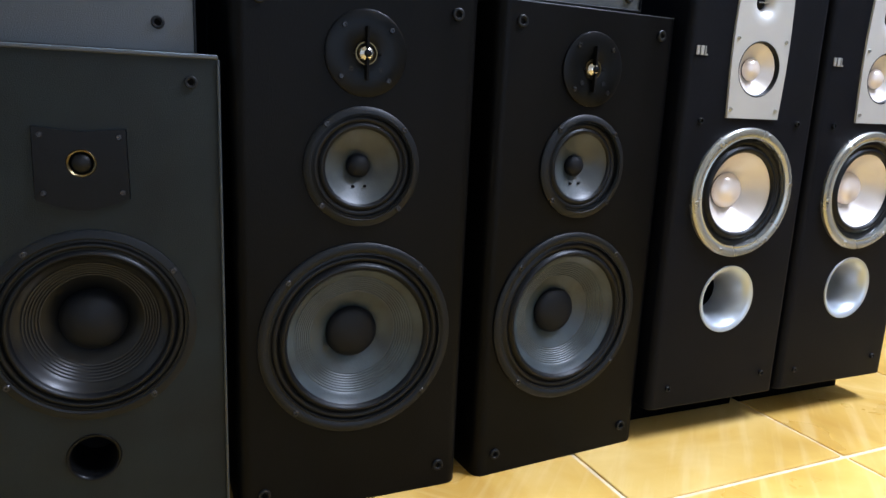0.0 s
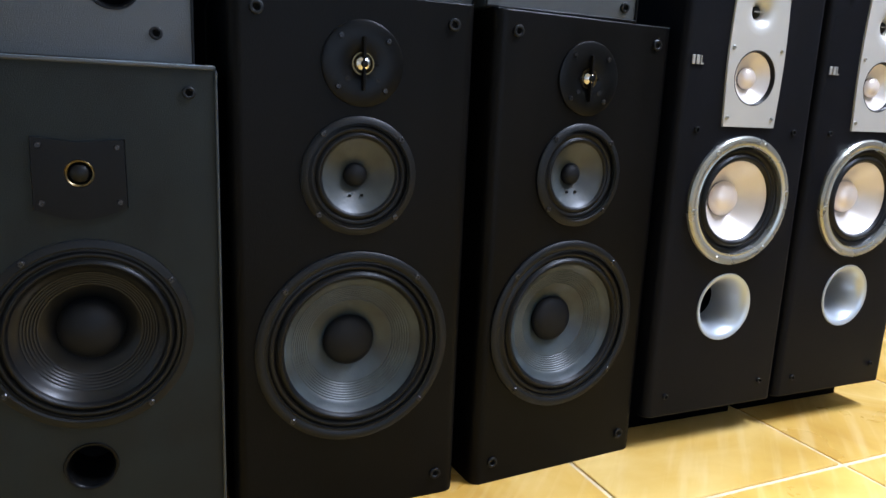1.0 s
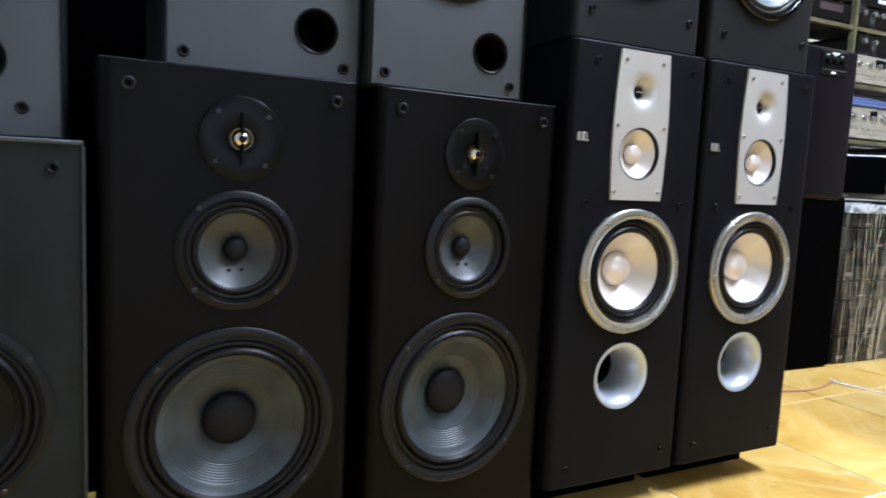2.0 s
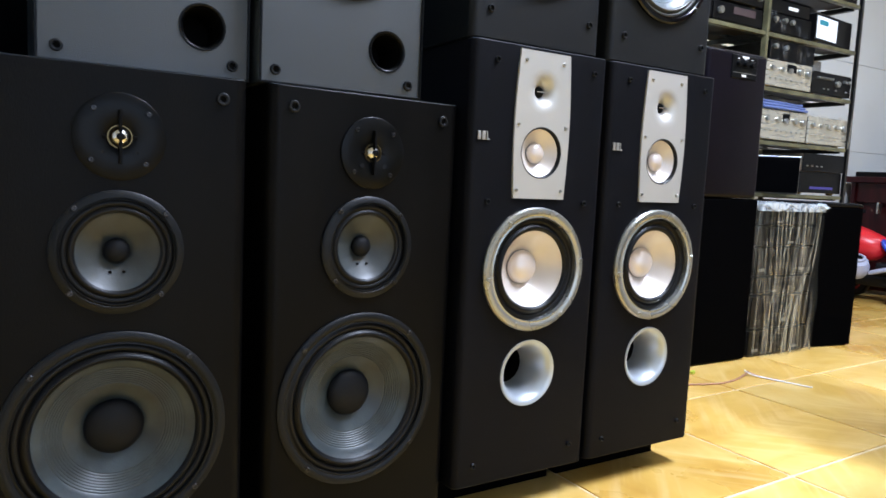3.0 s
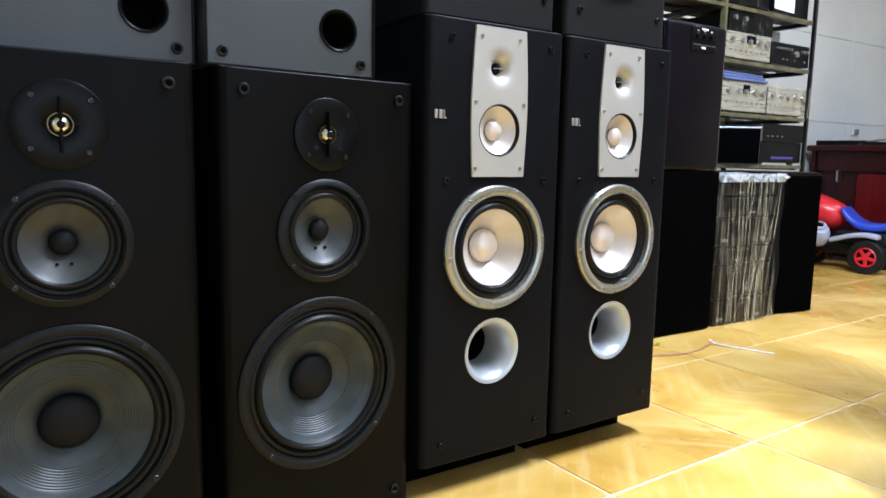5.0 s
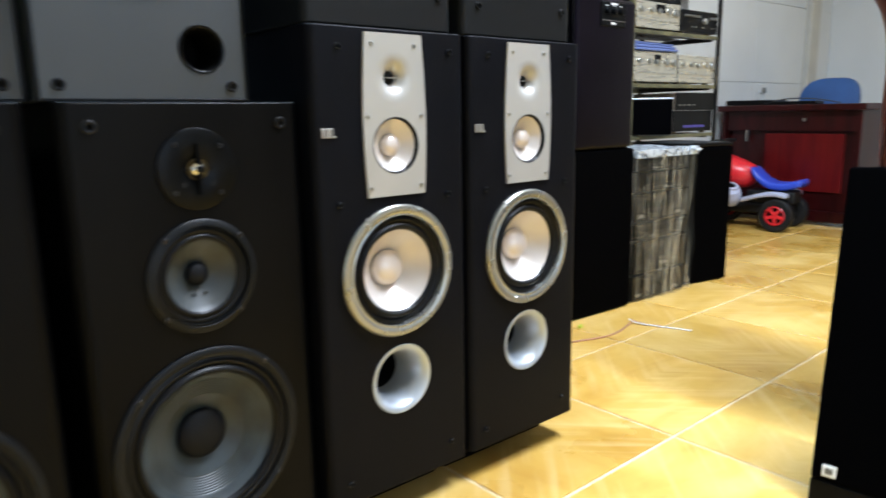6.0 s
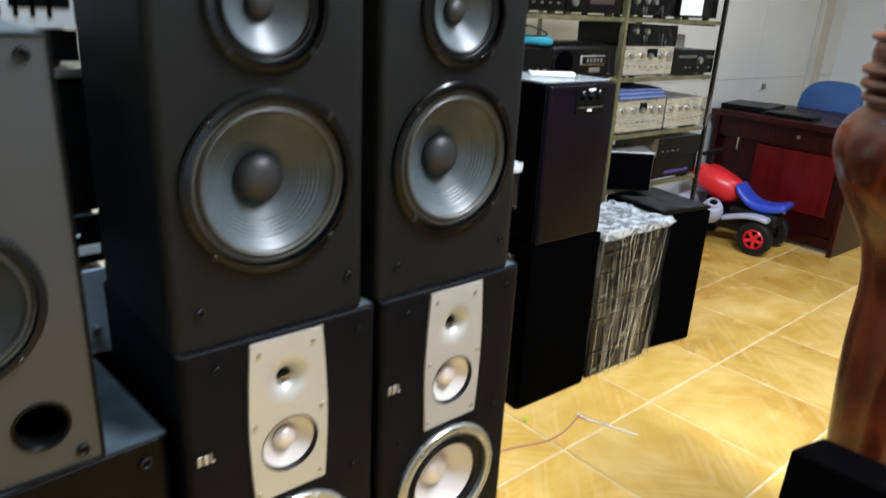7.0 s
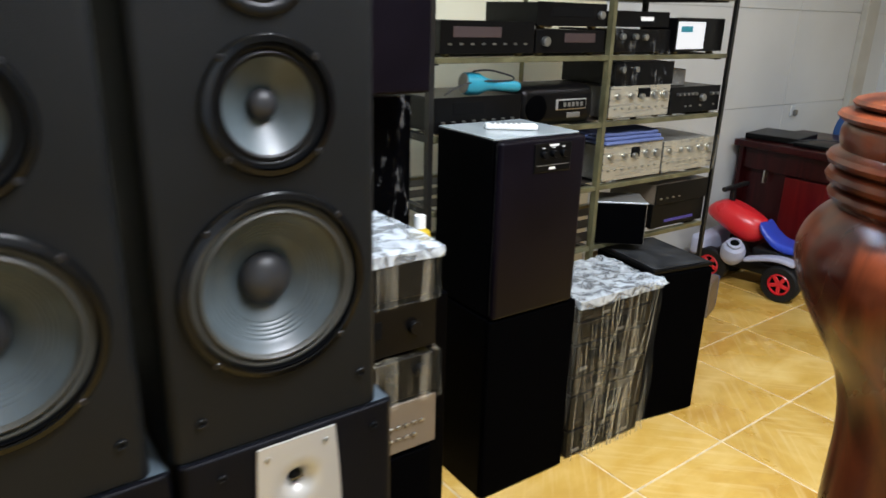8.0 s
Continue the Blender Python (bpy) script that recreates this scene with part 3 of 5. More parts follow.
def three_way(m, label, wx=0.0, mx=0.002, tx=0.004):
    """Black three-way floor loudspeaker with a large grey-coned woofer."""
    sp = thing("floor_loudspeaker", m, label, "loudspeaker", "pair of three-way loudspeakers")
    w, d, h = 0.362, 0.33, 0.797
    body = part("cabinet", cabinet_mesh(w, d, h, [(wx, 0.278, 0.132), (mx, 0.541, 0.073), (tx, 0.701, 0.020)], 0.020), "vinyl_brown_black", sp, smooth=True, recalc=False)
    bevelled(body, 0.0025)
    driver(sp, wx, 0.278, 0.151, 0.108, 0.041, rings=8, depth=0.042, start=48, cap_rise=0.017, label="grey ribbed paper cone in a black frame")
    mid = driver(sp, mx, 0.541, 0.087, 0.055, 0.018, name="midrange", cone="cone_mid", depth=0.026, cap_rise=0.012, start=42, proud=0.006, sur_rise=0.004)
    cone_vents(mid, 0, 0)
    tweeter_plate_round(sp, tx, 0.701)
    part("dust_film", box(-w / 2 + 0.004, w / 2 - 0.004, 0.006, d - 0.003, h, h + 0.0006), "dusty_top", sp, "pale dust on the top")
    sockets(sp, [(-0.143, 0.765), (0.143, 0.765), (-0.143, 0.04), (0.143, 0.04)], 0.0095)
    return sp


three_way(row(1.149), "black three-way floor loudspeaker with large grey woofer, grille off")
three_way(row(1.543, 0, 0.013, 4.5), "black three-way floor loudspeaker beside the silver-ringed pair, grille off", -0.011, -0.004, 0.0)


def silver_tower(m, label):
    """Blue-black tower with a barrel-shaped silver plate, silver-ringed cream woofer and flared silver port."""
    sp = thing("tower_loudspeaker", m, label, "loudspeaker", "pair of silver-trimmed towers")
    w, d, h, z0 = 0.332, 0.34, 0.92, 0.068
    zw, zp, zm, zt = 0.493, 0.283, 0.721, 0.838
    body = part("cabinet", cabinet_mesh(w, d, h, [(0, zw, 0.106), (0, zp, 0.062), (0, zm, 0.052), (0, zt, 0.036)], 0.016, z0), "vinyl_blue_black", sp, smooth=True, recalc=False)
    bevelled(body, 0.003)
    part("plinth", box(-0.165, 0.150, 0.092, d - 0.02, 0, z0, 0.002), "black_side", sp)
    wf = driver(sp, 0, zw, 0.123, 0.076, 0.034, frame_mat="silver_ring", sur_mat="rubber", cone="cone_cream", cap="cap_cream", depth=0.044,
                cap_rise=0.022, screws=6, start=8, proud=0.010, screw_mat="steel", label="cream cone in a broad silver ring", sur_rise=0.007)
    # plate outline bowed at the sides
    n = 10
    zs = [0.632 + (0.912 - 0.632) * k / n for k in range(n + 1)]
    side = [(0.0625 + 0.0055 * math.sin(math.pi * k / n) - 0.004 * max(0, k / n - 0.45), z) for k, z in enumerate(zs)]
    outline = side + [(-x, z) for x, z in reversed(side)]
    bm = holed_sheet(bmesh.new(), outline, [(0, zm, 0.050), (0, zt, 0.0425)], -0.004, 0.0003)
    front_loop = [bm.verts.new((x, -0.004, z)) for x, z in outline]
    back_loop = [bm.verts.new((x * 1.01, 0.001, z)) for x, z in outline]
    for k in range(len(outline)):
        k2 = (k + 1) % len(outline)
        bm.faces.new((front_loop[k], front_loop[k2], back_loop[k2], back_loop[k]))
    bmesh.ops.remove_doubles(bm, verts=bm.verts, dist=1e-5)
    pl = part("driver_plate", bm, "plate_silver", sp, "satin silver plate bowed at the sides", True, recalc=False)
    horn = [(0.0426, -0.004), (0.0385, -0.0038), (0.0335, -0.0031), (0.0285, -0.0017), (0.0235, 0.0008), (0.0185, 0.0048), (0.0145, 0.0095), (0.0120, 0.0135), (0.0112, 0.017)]
    tw = part("horn_tweeter", lathe(horn, 48), "plate_silver", pl, smooth=True, at=(0, 0, zt))
    part("tweeter_dome", lathe(dome(0.0114, 0.0165, 0.008), 24), "black_plastic", pl, smooth=True, at=(0, 0, zt))
    part("phase_bar", box(-0.011, 0.011, 0.005, 0.0068, -0.0011, 0.0011), "dome_silver", pl, at=(0, 0, zt))
    part("mid_gasket", lathe([(0.0502, -0.0038), (0.0485, -0.0045), (0.0465, -0.002), (0.046, 0.006)], 56), "rubber", pl, smooth=True, at=(0, 0, zm))
    part("mid_cone", lathe([(0.0462, 0.004), (0.034, 0.012), (0.019, 0.021)], 56), "cone_cream", pl, smooth=True, at=(0, 0, zm))
    part("mid_cap", lathe(dome(0.020, 0.018, 0.014), 32), "cap_cream", pl, smooth=True, at=(0, 0, zm))
    screw_heads(pl, [(-0.047, 0.893), (0.044, 0.893), (-0.058, 0.772), (0.058, 0.772), (-0.056, 0.648), (0.054, 0.648)], "steel", 0.004, -0.004)
    port_tube(sp, 0, zp, 0.066, 0.040, "silver_paint", 0.24, 0.078)
    part("dust_film", box(-w / 2 + 0.004, w / 2 - 0.004, 0.010, d - 0.003, h, h + 0.0006), "dusty_top", sp, "pale dust on the top")
    sockets(sp, [(-0.112, 0.886), (0.128, 0.886), (-0.12, 0.625), (0.12, 0.625), (-0.122, 0.11), (0.122, 0.115)], 0.0058)
    # maker's badge as plain uprights
    bd = part("badge", box(-0.013, -0.0065, -0.003, 0, -0.008, 0.008, 0.0008, 1), "badge", sp, at=(-0.136, 0, 0.746))
    part("badge_stroke", box(-0.0035, 0.004, -0.003, 0, -0.008, 0.008, 0.0008, 1), "badge", bd)
    part("badge_stroke", box(0.0065, 0.009, -0.003, 0, -0.008, 0.008, 0.0008, 1), "badge", bd)
    part("badge_stroke", box(0.009, 0.0135, -0.003, 0, -0.008, -0.005, 0.0008, 1), "badge", bd)
    return sp


silver_tower(row(1.900, 0, 0.008), "blue-black tower loudspeaker with silver plate and cream woofer")
silver_tower(row(2.241, 0, 0.008), "blue-black tower loudspeaker, silver trimmed, at the end of the row")


def upper_three_way(m, label):
    """Dark upper loudspeaker with pale cones, stacked on a tower."""
    sp = thing("stacked_loudspeaker", m, label, "loudspeaker", "pair stacked on the towers")
    w, d, h = 0.312, 0.30, 0.78
    body = part("cabinet", cabinet_mesh(w, d, h, [(0, 0.226, 0.116), (0.004, 0.463, 0.075), (0, 0.632, 0.045)], 0.016), "vinyl_tower", sp, smooth=True, recalc=False)
    bevelled(body, 0.003)
    driver(sp, 0, 0.226, 0.131, 0.098, 0.037, frame_mat="frame_gloss", cone="cone_pale", cap="cap_grey", sur_mat="surround_tan", depth=0.046, rings=5, start=225, proud=0.009, label="pale grey cone with tan surround")
    driver(sp, 0.004, 0.463, 0.088, 0.060, 0.020, name="midrange", frame_mat="frame_gloss", cone="cone_pale", cap="cap_grey", depth=0.03, cap_rise=0.014, start=225, proud=0.008, sur_rise=0.004)
    driver(sp, 0, 0.632, 0.064, 0.020, 0.012, name="tweeter", cone="cone_dark", cap="cap_dark", depth=0.008, cap_rise=0.010, proud=0.006, start=45, sur_rise=0.002)
    sockets(sp, [(-0.115, 0.055), (0.125, 0.06), (-0.12, 0.72), (0.12, 0.72)], 0.007)
    return sp


upper_three_way(row(1.888, 0.921, 0.016), "dark loudspeaker with pale cones, stacked on a silver-trimmed tower")
upper_three_way(row(2.226, 0.921, 0.016), "dark loudspeaker with pale cones, stacked on the end tower")


def ported_monitor(m, label, px=0.074, pz=0.074, sx=0.118, sz=0.022):
    """Grey bookshelf loudspeaker with a big woofer and an offset round port."""
    sp = thing("bookshelf_loudspeaker", m, label, "loudspeaker", "grey ported loudspeakers")
    w, d, h = 0.288, 0.27, 0.548
    body = part("cabinet", cabinet_mesh(w, d, h, [(0, 0.25, 0.090), (px, pz, 0.030), (-0.02, 0.455, 0.030)], 0.003), "vinyl_grey", sp, smooth=True, recalc=False)
    bevelled(body, 0.003)
    # raised edge strip round the front
    lip = bmesh.new()
    for x0, x1, z0, z1 in ((-0.144, 0.144, 0, 0.004), (-0.144, 0.144, 0.544, 0.548), (-0.144, -0.140, 0.004, 0.544), (0.140, 0.144, 0.004, 0.544)):
        add_box(lip, x0, x1, -0.003, 0.0, z0, z1, 0.001, 1)
    part("edge_strip", lip, "black_plastic", sp)
    driver(sp, 0, 0.25, 0.104, 0.080, 0.032, cone="cone_grey", cap="cap_dark", sur_mat="surround_tan", depth=0.045, start=40, label="pale cone in a dark grey frame")
    driver(sp, -0.02, 0.455, 0.045, 0.016, 0.011, name="tweeter", cone="cone_dark", depth=0.008, cap_rise=0.009, proud=0.004, start=45, sur_rise=0.002)
    port_tube(sp, px, pz, 0.033, 0.028, "black_plastic", 0.085, 0.008)
    part("dust_film", box(-w / 2 + 0.004, w / 2 - 0.004, 0.006, d - 0.003, h, h + 0.0006), "dusty_top", sp, "pale dust on the top")
    sockets(sp, [(-sx, sz), (sx, sz), (-0.115, 0.525), (0.115, 0.525)], 0.0085)
    return sp


ported_monitor(row(1.196, 0.798, 0.040, 0.5), "dark grey ported loudspeaker standing on a black floor loudspeaker")
ported_monitor(row(1.492, 0.798, 0.020, 1.5), "dark grey ported loudspeaker stacked next to the towers", 0.076)


def two_way(m):
    """Grey-green two-way loudspeaker with a shield-shaped tweeter plate and a port under the woofer."""
    sp = thing("two_way_loudspeaker", m, "grey-green two-way loudspeaker with shield-shaped tweeter plate", "loudspeaker")
    w, d, h = 0.332, 0.30, 0.684
    body = part("cabinet", cabinet_mesh(w, d, h, [(0, 0.328, 0.106), (-0.008, 0.143, 0.030), (0, 0.545, 0.018)], 0.003), "vinyl_green_black", sp, smooth=True, recalc=False)
    bevelled(body, 0.0035)
    rim = bmesh.new()
    for x0, x1, z0, z1 in ((-0.166, 0.166, 0.680, 0.686), (0.1645, 0.168, 0.0, 0.680), (-0.168, -0.1645, 0.0, 0.680)):
        add_box(rim, x0, x1, -0.004, 0.012, z0, z1, 0.0015, 1)
    part("edge_strip", rim, "vinyl_grey", sp)
    driver(sp, 0, 0.330, 0.130, 0.094, 0.043, cone="cone_dark", cap="cap_dark", depth=0.042, rings=6, start=35, cap_rise=0.03, proud=0.004, label="black cone and black frame")
    n = 8
    low = [(-0.053 + 0.106 * k / n, 0.500 - 0.014 * math.sin(math.pi * k / n)) for k in range(n + 1)]
    up = [(0.052, 0.588), (0.0, 0.584), (-0.052, 0.590)]
    bm = holed_sheet(bmesh.new(), low + up, [(0, 0.545, 0.0175)], -0.005, 0.006)
    a = [bm.verts.new((x, -0.005, z)) for x, z in low + up]
    b = [bm.verts.new((x * 1.03, 0.001, z)) for x, z in low + up]
    for k in range(len(a)):
        bm.faces.new((a[k], a[(k + 1) % len(a)], b[(k + 1) % len(a)], b[k]))
    bmesh.ops.remove_doubles(bm, verts=bm.verts, dist=1e-5)
    tw = part("tweeter", bm, "black_plastic", sp, "black shield-shaped plate", recalc=False)
    part("trim_ring", lathe([(0.0178, -0.004), (0.0165, -0.0055), (0.0145, -0.004), (0.0135, 0.004)], 40), "gold", tw, smooth=True, at=(0, 0, 0.545))
    part("dome", lathe(dome(0.0138, 0.003, 0.010), 32), "rubber", tw, smooth=True, at=(0, 0, 0.545))
    screw_heads(tw, [(-0.044, 0.580), (0.044, 0.578), (-0.044, 0.508), (0.045, 0.508)], "dark_steel", 0.004, -0.005)
    port_tube(sp, -0.008, 0.143, 0.033, 0.029, "black_plastic", 0.085, 0.006)
    part("dust_film", box(-w / 2 + 0.004, w / 2 - 0.004, 0.014, d - 0.003, h, h + 0.0006), "dusty_top", sp, "pale dust on the top")
    sockets(sp, [(-0.132, 0.65), (0.132, 0.65), (-0.132, 0.03), (0.132, 0.03)], 0.0085)


two_way(row(0.787))
ported_monitor(row(0.786, 0.685, 0.045), "dark grey ported loudspeaker standing on the grey-green two-way", 0.046, 0.100, 0.096, 0.040)


# ---- audio devices ----
def knob(parent, x, z, y, r=0.012, length=0.014, material="steel"):
    bm = lathe([(r, 0.0), (r, -length * 0.8), (r * 0.88, -length), (0, -length)], 20)
    return part("knob", bm, material, parent, smooth=True, at=(x, y, z))


def device(name, m, w, d, h, label, category, case="amp_black", front="amp_black", knobs=(), buttons=(), display=None, display_mat="matt_black", feet=True, knob_mat="steel", slots=0, group=""):
    """A hi-fi unit: case, front panel, knobs, buttons, window and feet. Front at y = 0."""
    f = 0.010 if feet else 0.0
    dv = thing(name, m, label, category, group)
    part("case", box(-w / 2 + 0.004, w / 2 - 0.004, 0.006, d, f, h - 0.002, 0.003, 1), case, dv)
    fp = part("front_panel", box(-w / 2, w / 2, 0.0, 0.0055, f, h, 0.0015, 1), front, dv)
    for x, z, r in knobs:
        knob(fp, x * w / 2, f + z * (h - f), 0.0, r, 0.014, knob_mat)
    first = None
    for x, z in buttons:
        if first is None:
            first = part("button", box(-0.006, 0.006, -0.005, 0, -0.003, 0.003, 0.0008, 1), knob_mat, fp, at=(x * w / 2, 0, f + z * (h - f)))
        else:
            same_part(first, fp, (x * w / 2, 0, f + z * (h - f)))
    if display:
        x0, x1, z0, z1 = display
        part("display_window", box(x0 * w / 2, x1 * w / 2, -0.0015, 0.002, f + z0 * (h - f), f + z1 * (h - f), 0.0006, 1), display_mat, fp)
    for k in range(slots):
        x = -w / 2 * 0.92 + k * w * 0.92 / max(1, slots)
        part("vent_slot", box(x, x + 0.007, -0.0015, 0.001, f + 0.22 * h, f + 0.86 * h), "matt_black", fp)
    if feet:
        ft = None
        for sx in (-1, 1):
            for y in (0.03, d - 0.03):
                bm = lathe([(0.014, 0.0), (0.016, f), (0, f)], 14, "z")
                if ft is None:
                    ft = part("foot", bm, "gold", dv, at=(sx * (w / 2 - 0.04), y, 0))
                else:
                    bm.free()
                    same_part(ft, dv, (sx * (w / 2 - 0.04), y, 0))
    return dv


def film(parent, x0, x1, y0, y1, z0, z1, material="wrap", rough=0.006, seed=3, name="stretch_film", cuts=18, folds=0.0):
    """Creased stretch film round a box, open beneath."""
    bm = box(x0, x1, y0, y1, z0, z1)
    bmesh.ops.delete(bm, geom=[f for f in bm.faces if f.normal.z < -0.9], context="FACES")
    bmesh.ops.subdivide_edges(bm, edges=bm.edges[:], cuts=cuts, use_grid_fill=True)
    for v in bm.verts:
        p = v.co * 9 + Vector((seed * 7.3, seed * 1.7, 0))
        q = Vector((p.x * 1.6, p.y * 1.6, p.z * 0.35))
        d = noise.noise(q) + 0.5 * noise.noise(q * 2.3)
        out = Vector((1 if v.co.x > x1 - 1e-4 else -1 if v.co.x < x0 + 1e-4 else 0, 1 if v.co.y > y1 - 1e-4 else -1 if v.co.y < y0 + 1e-4 else 0, 1 if v.co.z > z1 - 1e-4 else 0))
        # long pulled folds that fan out towards the base
        fan = Vector((v.co.x * 34 + 2.2 * (z1 - v.co.z) * noise.noise(Vector((v.co.x * 5, seed, 0))) * 6, v.co.y * 34, v.co.z * 1.3 + seed))
        ridge = max(0.0, 1 - 3.2 * abs(noise.noise(fan)))
        v.co += out * (rough * (0.6 + d) + folds * ridge)
    return part(name, bm, material, parent, "clear creased stretch film", True)


# ---- steel rack with second-hand units ----
RDX, RDY, RDZ = 0.05, 0.04, -0.008
RX0, RX1, RXM, RY0, RY1 = 3.08, 4.565, 3.84, 3.01, 3.49
SHELVES = tuple(z + RDZ for z in (0.24, 0.668, 0.905, 1.143, 1.380, 1.600))
rack = thing("steel_rack", pose(0, 0, 0), "weathered slotted steel rack with yellowish front rails", "rack")
for x in (RX0, RXM, RX1):
    for y in (RY0, RY1):
        bm = bmesh.new()
        s = 1 if x < RX1 else -1
        t = 1 if y == RY0 else -1
        add_box(bm, min(x, x + s * 0.017), max(x, x + s * 0.017), min(y, y + t * 0.003), max(y, y + t * 0.003), 0, 1.95)
        add_box(bm, min(x, x + s * 0.003), max(x, x + s * 0.003), min(y + t * 0.003, y + t * 0.024), max(y + t * 0.003, y + t * 0.024), 0, 1.95)
        part("post", bm, "rack_metal" if x == RXM else "rack_dark", rack)
for z in SHELVES:
    part("front_rail", box(RX0 + 0.026, RX1 - 0.026, RY0 + 0.004, RY0 + 0.03, z - 0.017, z, 0.001, 1), "rack_metal", rack)
    part("back_rail", box(RX0 + 0.026, RX1 - 0.026, RY1 - 0.03, RY1 - 0.004, z - 0.024, z, 0.001, 1), "rack_metal", rack)
    for x in (RX0 + 0.028, RXM - 0.014, RX1 - 0.052):
        part("side_rail", box(x, x + 0.024, RY0 + 0.031, RY1 - 0.031, z - 0.024, z - 0.002), "rack_dark", rack)
    for k in range(3):
        y = RY0 + 0.07 + k * 0.13
        part("shelf_slat", box(RX0 + 0.054, RX1 - 0.054, y, y + 0.085, z - 0.0019, z), "shelf_board", rack)


def on_rack(x0, x1, z, y=2.985, turn=0):
    return pose((x0 + x1) / 2 + RDX, y + RDY, z + RDZ, 0, 0, turn)


KN5 = [(-0.8, 0.68, 0.011), (-0.35, 0.68, 0.011), (0.0, 0.66, 0.012), (0.42, 0.68, 0.014), (0.78, 0.66, 0.016)]
KROW = [(-0.82 + 0.23 * k, 0.3) for k in range(8)]
# top level
device("amplifier", on_rack(3.80, 4.17, 1.600), 0.37, 0.30, 0.14, "silver amplifier with a row of knobs on the top shelf", "amplifier", "case_grey", "amp_silver", KN5, KROW, (-0.3, 0.3, 0.72, 0.92))
device("mixer", on_rack(4.175, 4.485, 1.600, 2.99), 0.31, 0.26, 0.15, "black mixer covered with small pale knobs", "mixer", knobs=[(-0.85 + 0.19 * k, zz, 0.006) for k in range(9) for zz in (0.25, 0.5, 0.75)], buttons=[(-0.8 + 0.2 * k, 0.1) for k in range(9)])
# level under it
wrapped = device("wrapped_amplifier", on_rack(3.83, 4.13, 1.380), 0.30, 0.30, 0.09, "black amplifier in clear stretch film", "amplifier", knobs=KN5[:3])
film(wrapped, -0.155, 0.155, -0.012, 0.31, 0.0, 0.094, "wrap_dark", 0.004, 5)
hd = device("radio_receiver", on_rack(3.83, 4.12, 1.477, 2.99), 0.285, 0.2, 0.055, "slim black receiver with a pale maker's mark", "receiver", feet=False)
part("maker_mark", box(-0.018, 0.052, -0.0015, 0.0005, 0.022, 0.036), "white_plastic", hd)
scr = device("karaoke_screen_unit", on_rack(4.135, 4.49, 1.380, 2.985, 6), 0.345, 0.16, 0.135, "black unit with a lit white screen", "player")
part("lit_screen", box(-0.168, 0.022, -0.003, 0.001, 0.020, 0.120, 0.001, 1), "screen_lit", scr)
part("screen_caption", box(-0.15, -0.07, -0.0045, -0.0032, 0.082, 0.104), "teal", scr)
device("cassette_deck", on_rack(3.075, 3.445, 1.380), 0.37, 0.28, 0.108, "black cassette deck with gold feet", "cassette deck", display=(-0.75, 0.25, 0.5, 0.82), buttons=KROW, display_mat="lamp_red")
device("stereo_stack", on_rack(3.45, 3.775, 1.380), 0.32, 0.28, 0.085, "black amplifier, lower of two stacked units", "amplifier", display=(-0.2, 0.7, 0.45, 0.85), knobs=[(-0.75, 0.5, 0.016)], display_mat="lamp_red")
device("stereo_stack", on_rack(3.45, 3.775, 1.466), 0.32, 0.28, 0.085, "black tuner stacked on an amplifier", "tuner", display=(-0.6, 0.6, 0.4, 0.8), knobs=[(0.8, 0.5, 0.014)])
# middle level
shelf_amp = device("amplifier", on_rack(3.835, 4.165, 1.143), 0.335, 0.30, 0.126, "silver amplifier with knobs on the middle shelf", "amplifier", "case_grey", "amp_silver", KN5, KROW, (-0.12, 0.3, 0.62, 0.92))
film(shelf_amp, -0.172, 0.172, -0.02, 0.305, 0.0, 0.1262, "wrap_dark", 0.003, 31)
wrapped2 = device("wrapped_amplifier", on_rack(3.84, 4.18, 1.270), 0.33, 0.28, 0.086, "black amplifier in stretch film on a silver one", "amplifier", knobs=KN5[:2], feet=False)
film(wrapped2, -0.172, 0.176, -0.012, 0.29, 0.0, 0.09, "wrap_dark", 0.005, 8)
device("amplifier", on_rack(4.175, 4.495, 1.143), 0.318, 0.28, 0.112, "black amplifier with bright knobs and switches", "amplifier", knobs=[(-0.75 + 0.17 * k, 0.72, 0.006) for k in range(5)] + [(0.25, 0.55, 0.015), (0.6, 0.7, 0.007), (0.8, 0.7, 0.007)], buttons=[(-0.4, 0.25), (-0.2, 0.25), (0.2, 0.25), (0.75, 0.25)])
tape = thing("tape_roll", pose(4.35, 3.14, 1.248), "clear packing tape roll lying on a black amplifier", "tape")
part("tape_body", lathe([(0.042, 0), (0.062, 0), (0.062, 0.06), (0.042, 0.06), (0.042, 0)], 40, "z"), "case_grey", tape, smooth=True)
part("core", lathe([(0.038, 0), (0.0415, 0), (0.0415, 0.06), (0.038, 0.06), (0.038, 0)], 40, "z"), "cardboard", tape, smooth=True)
device("cassette_deck", on_rack(3.06, 3.405, 1.143), 0.345, 0.28, 0.118, "black deck under the teal torch", "cassette deck", display=(-0.6, 0.1, 0.5, 0.85), buttons=KROW)


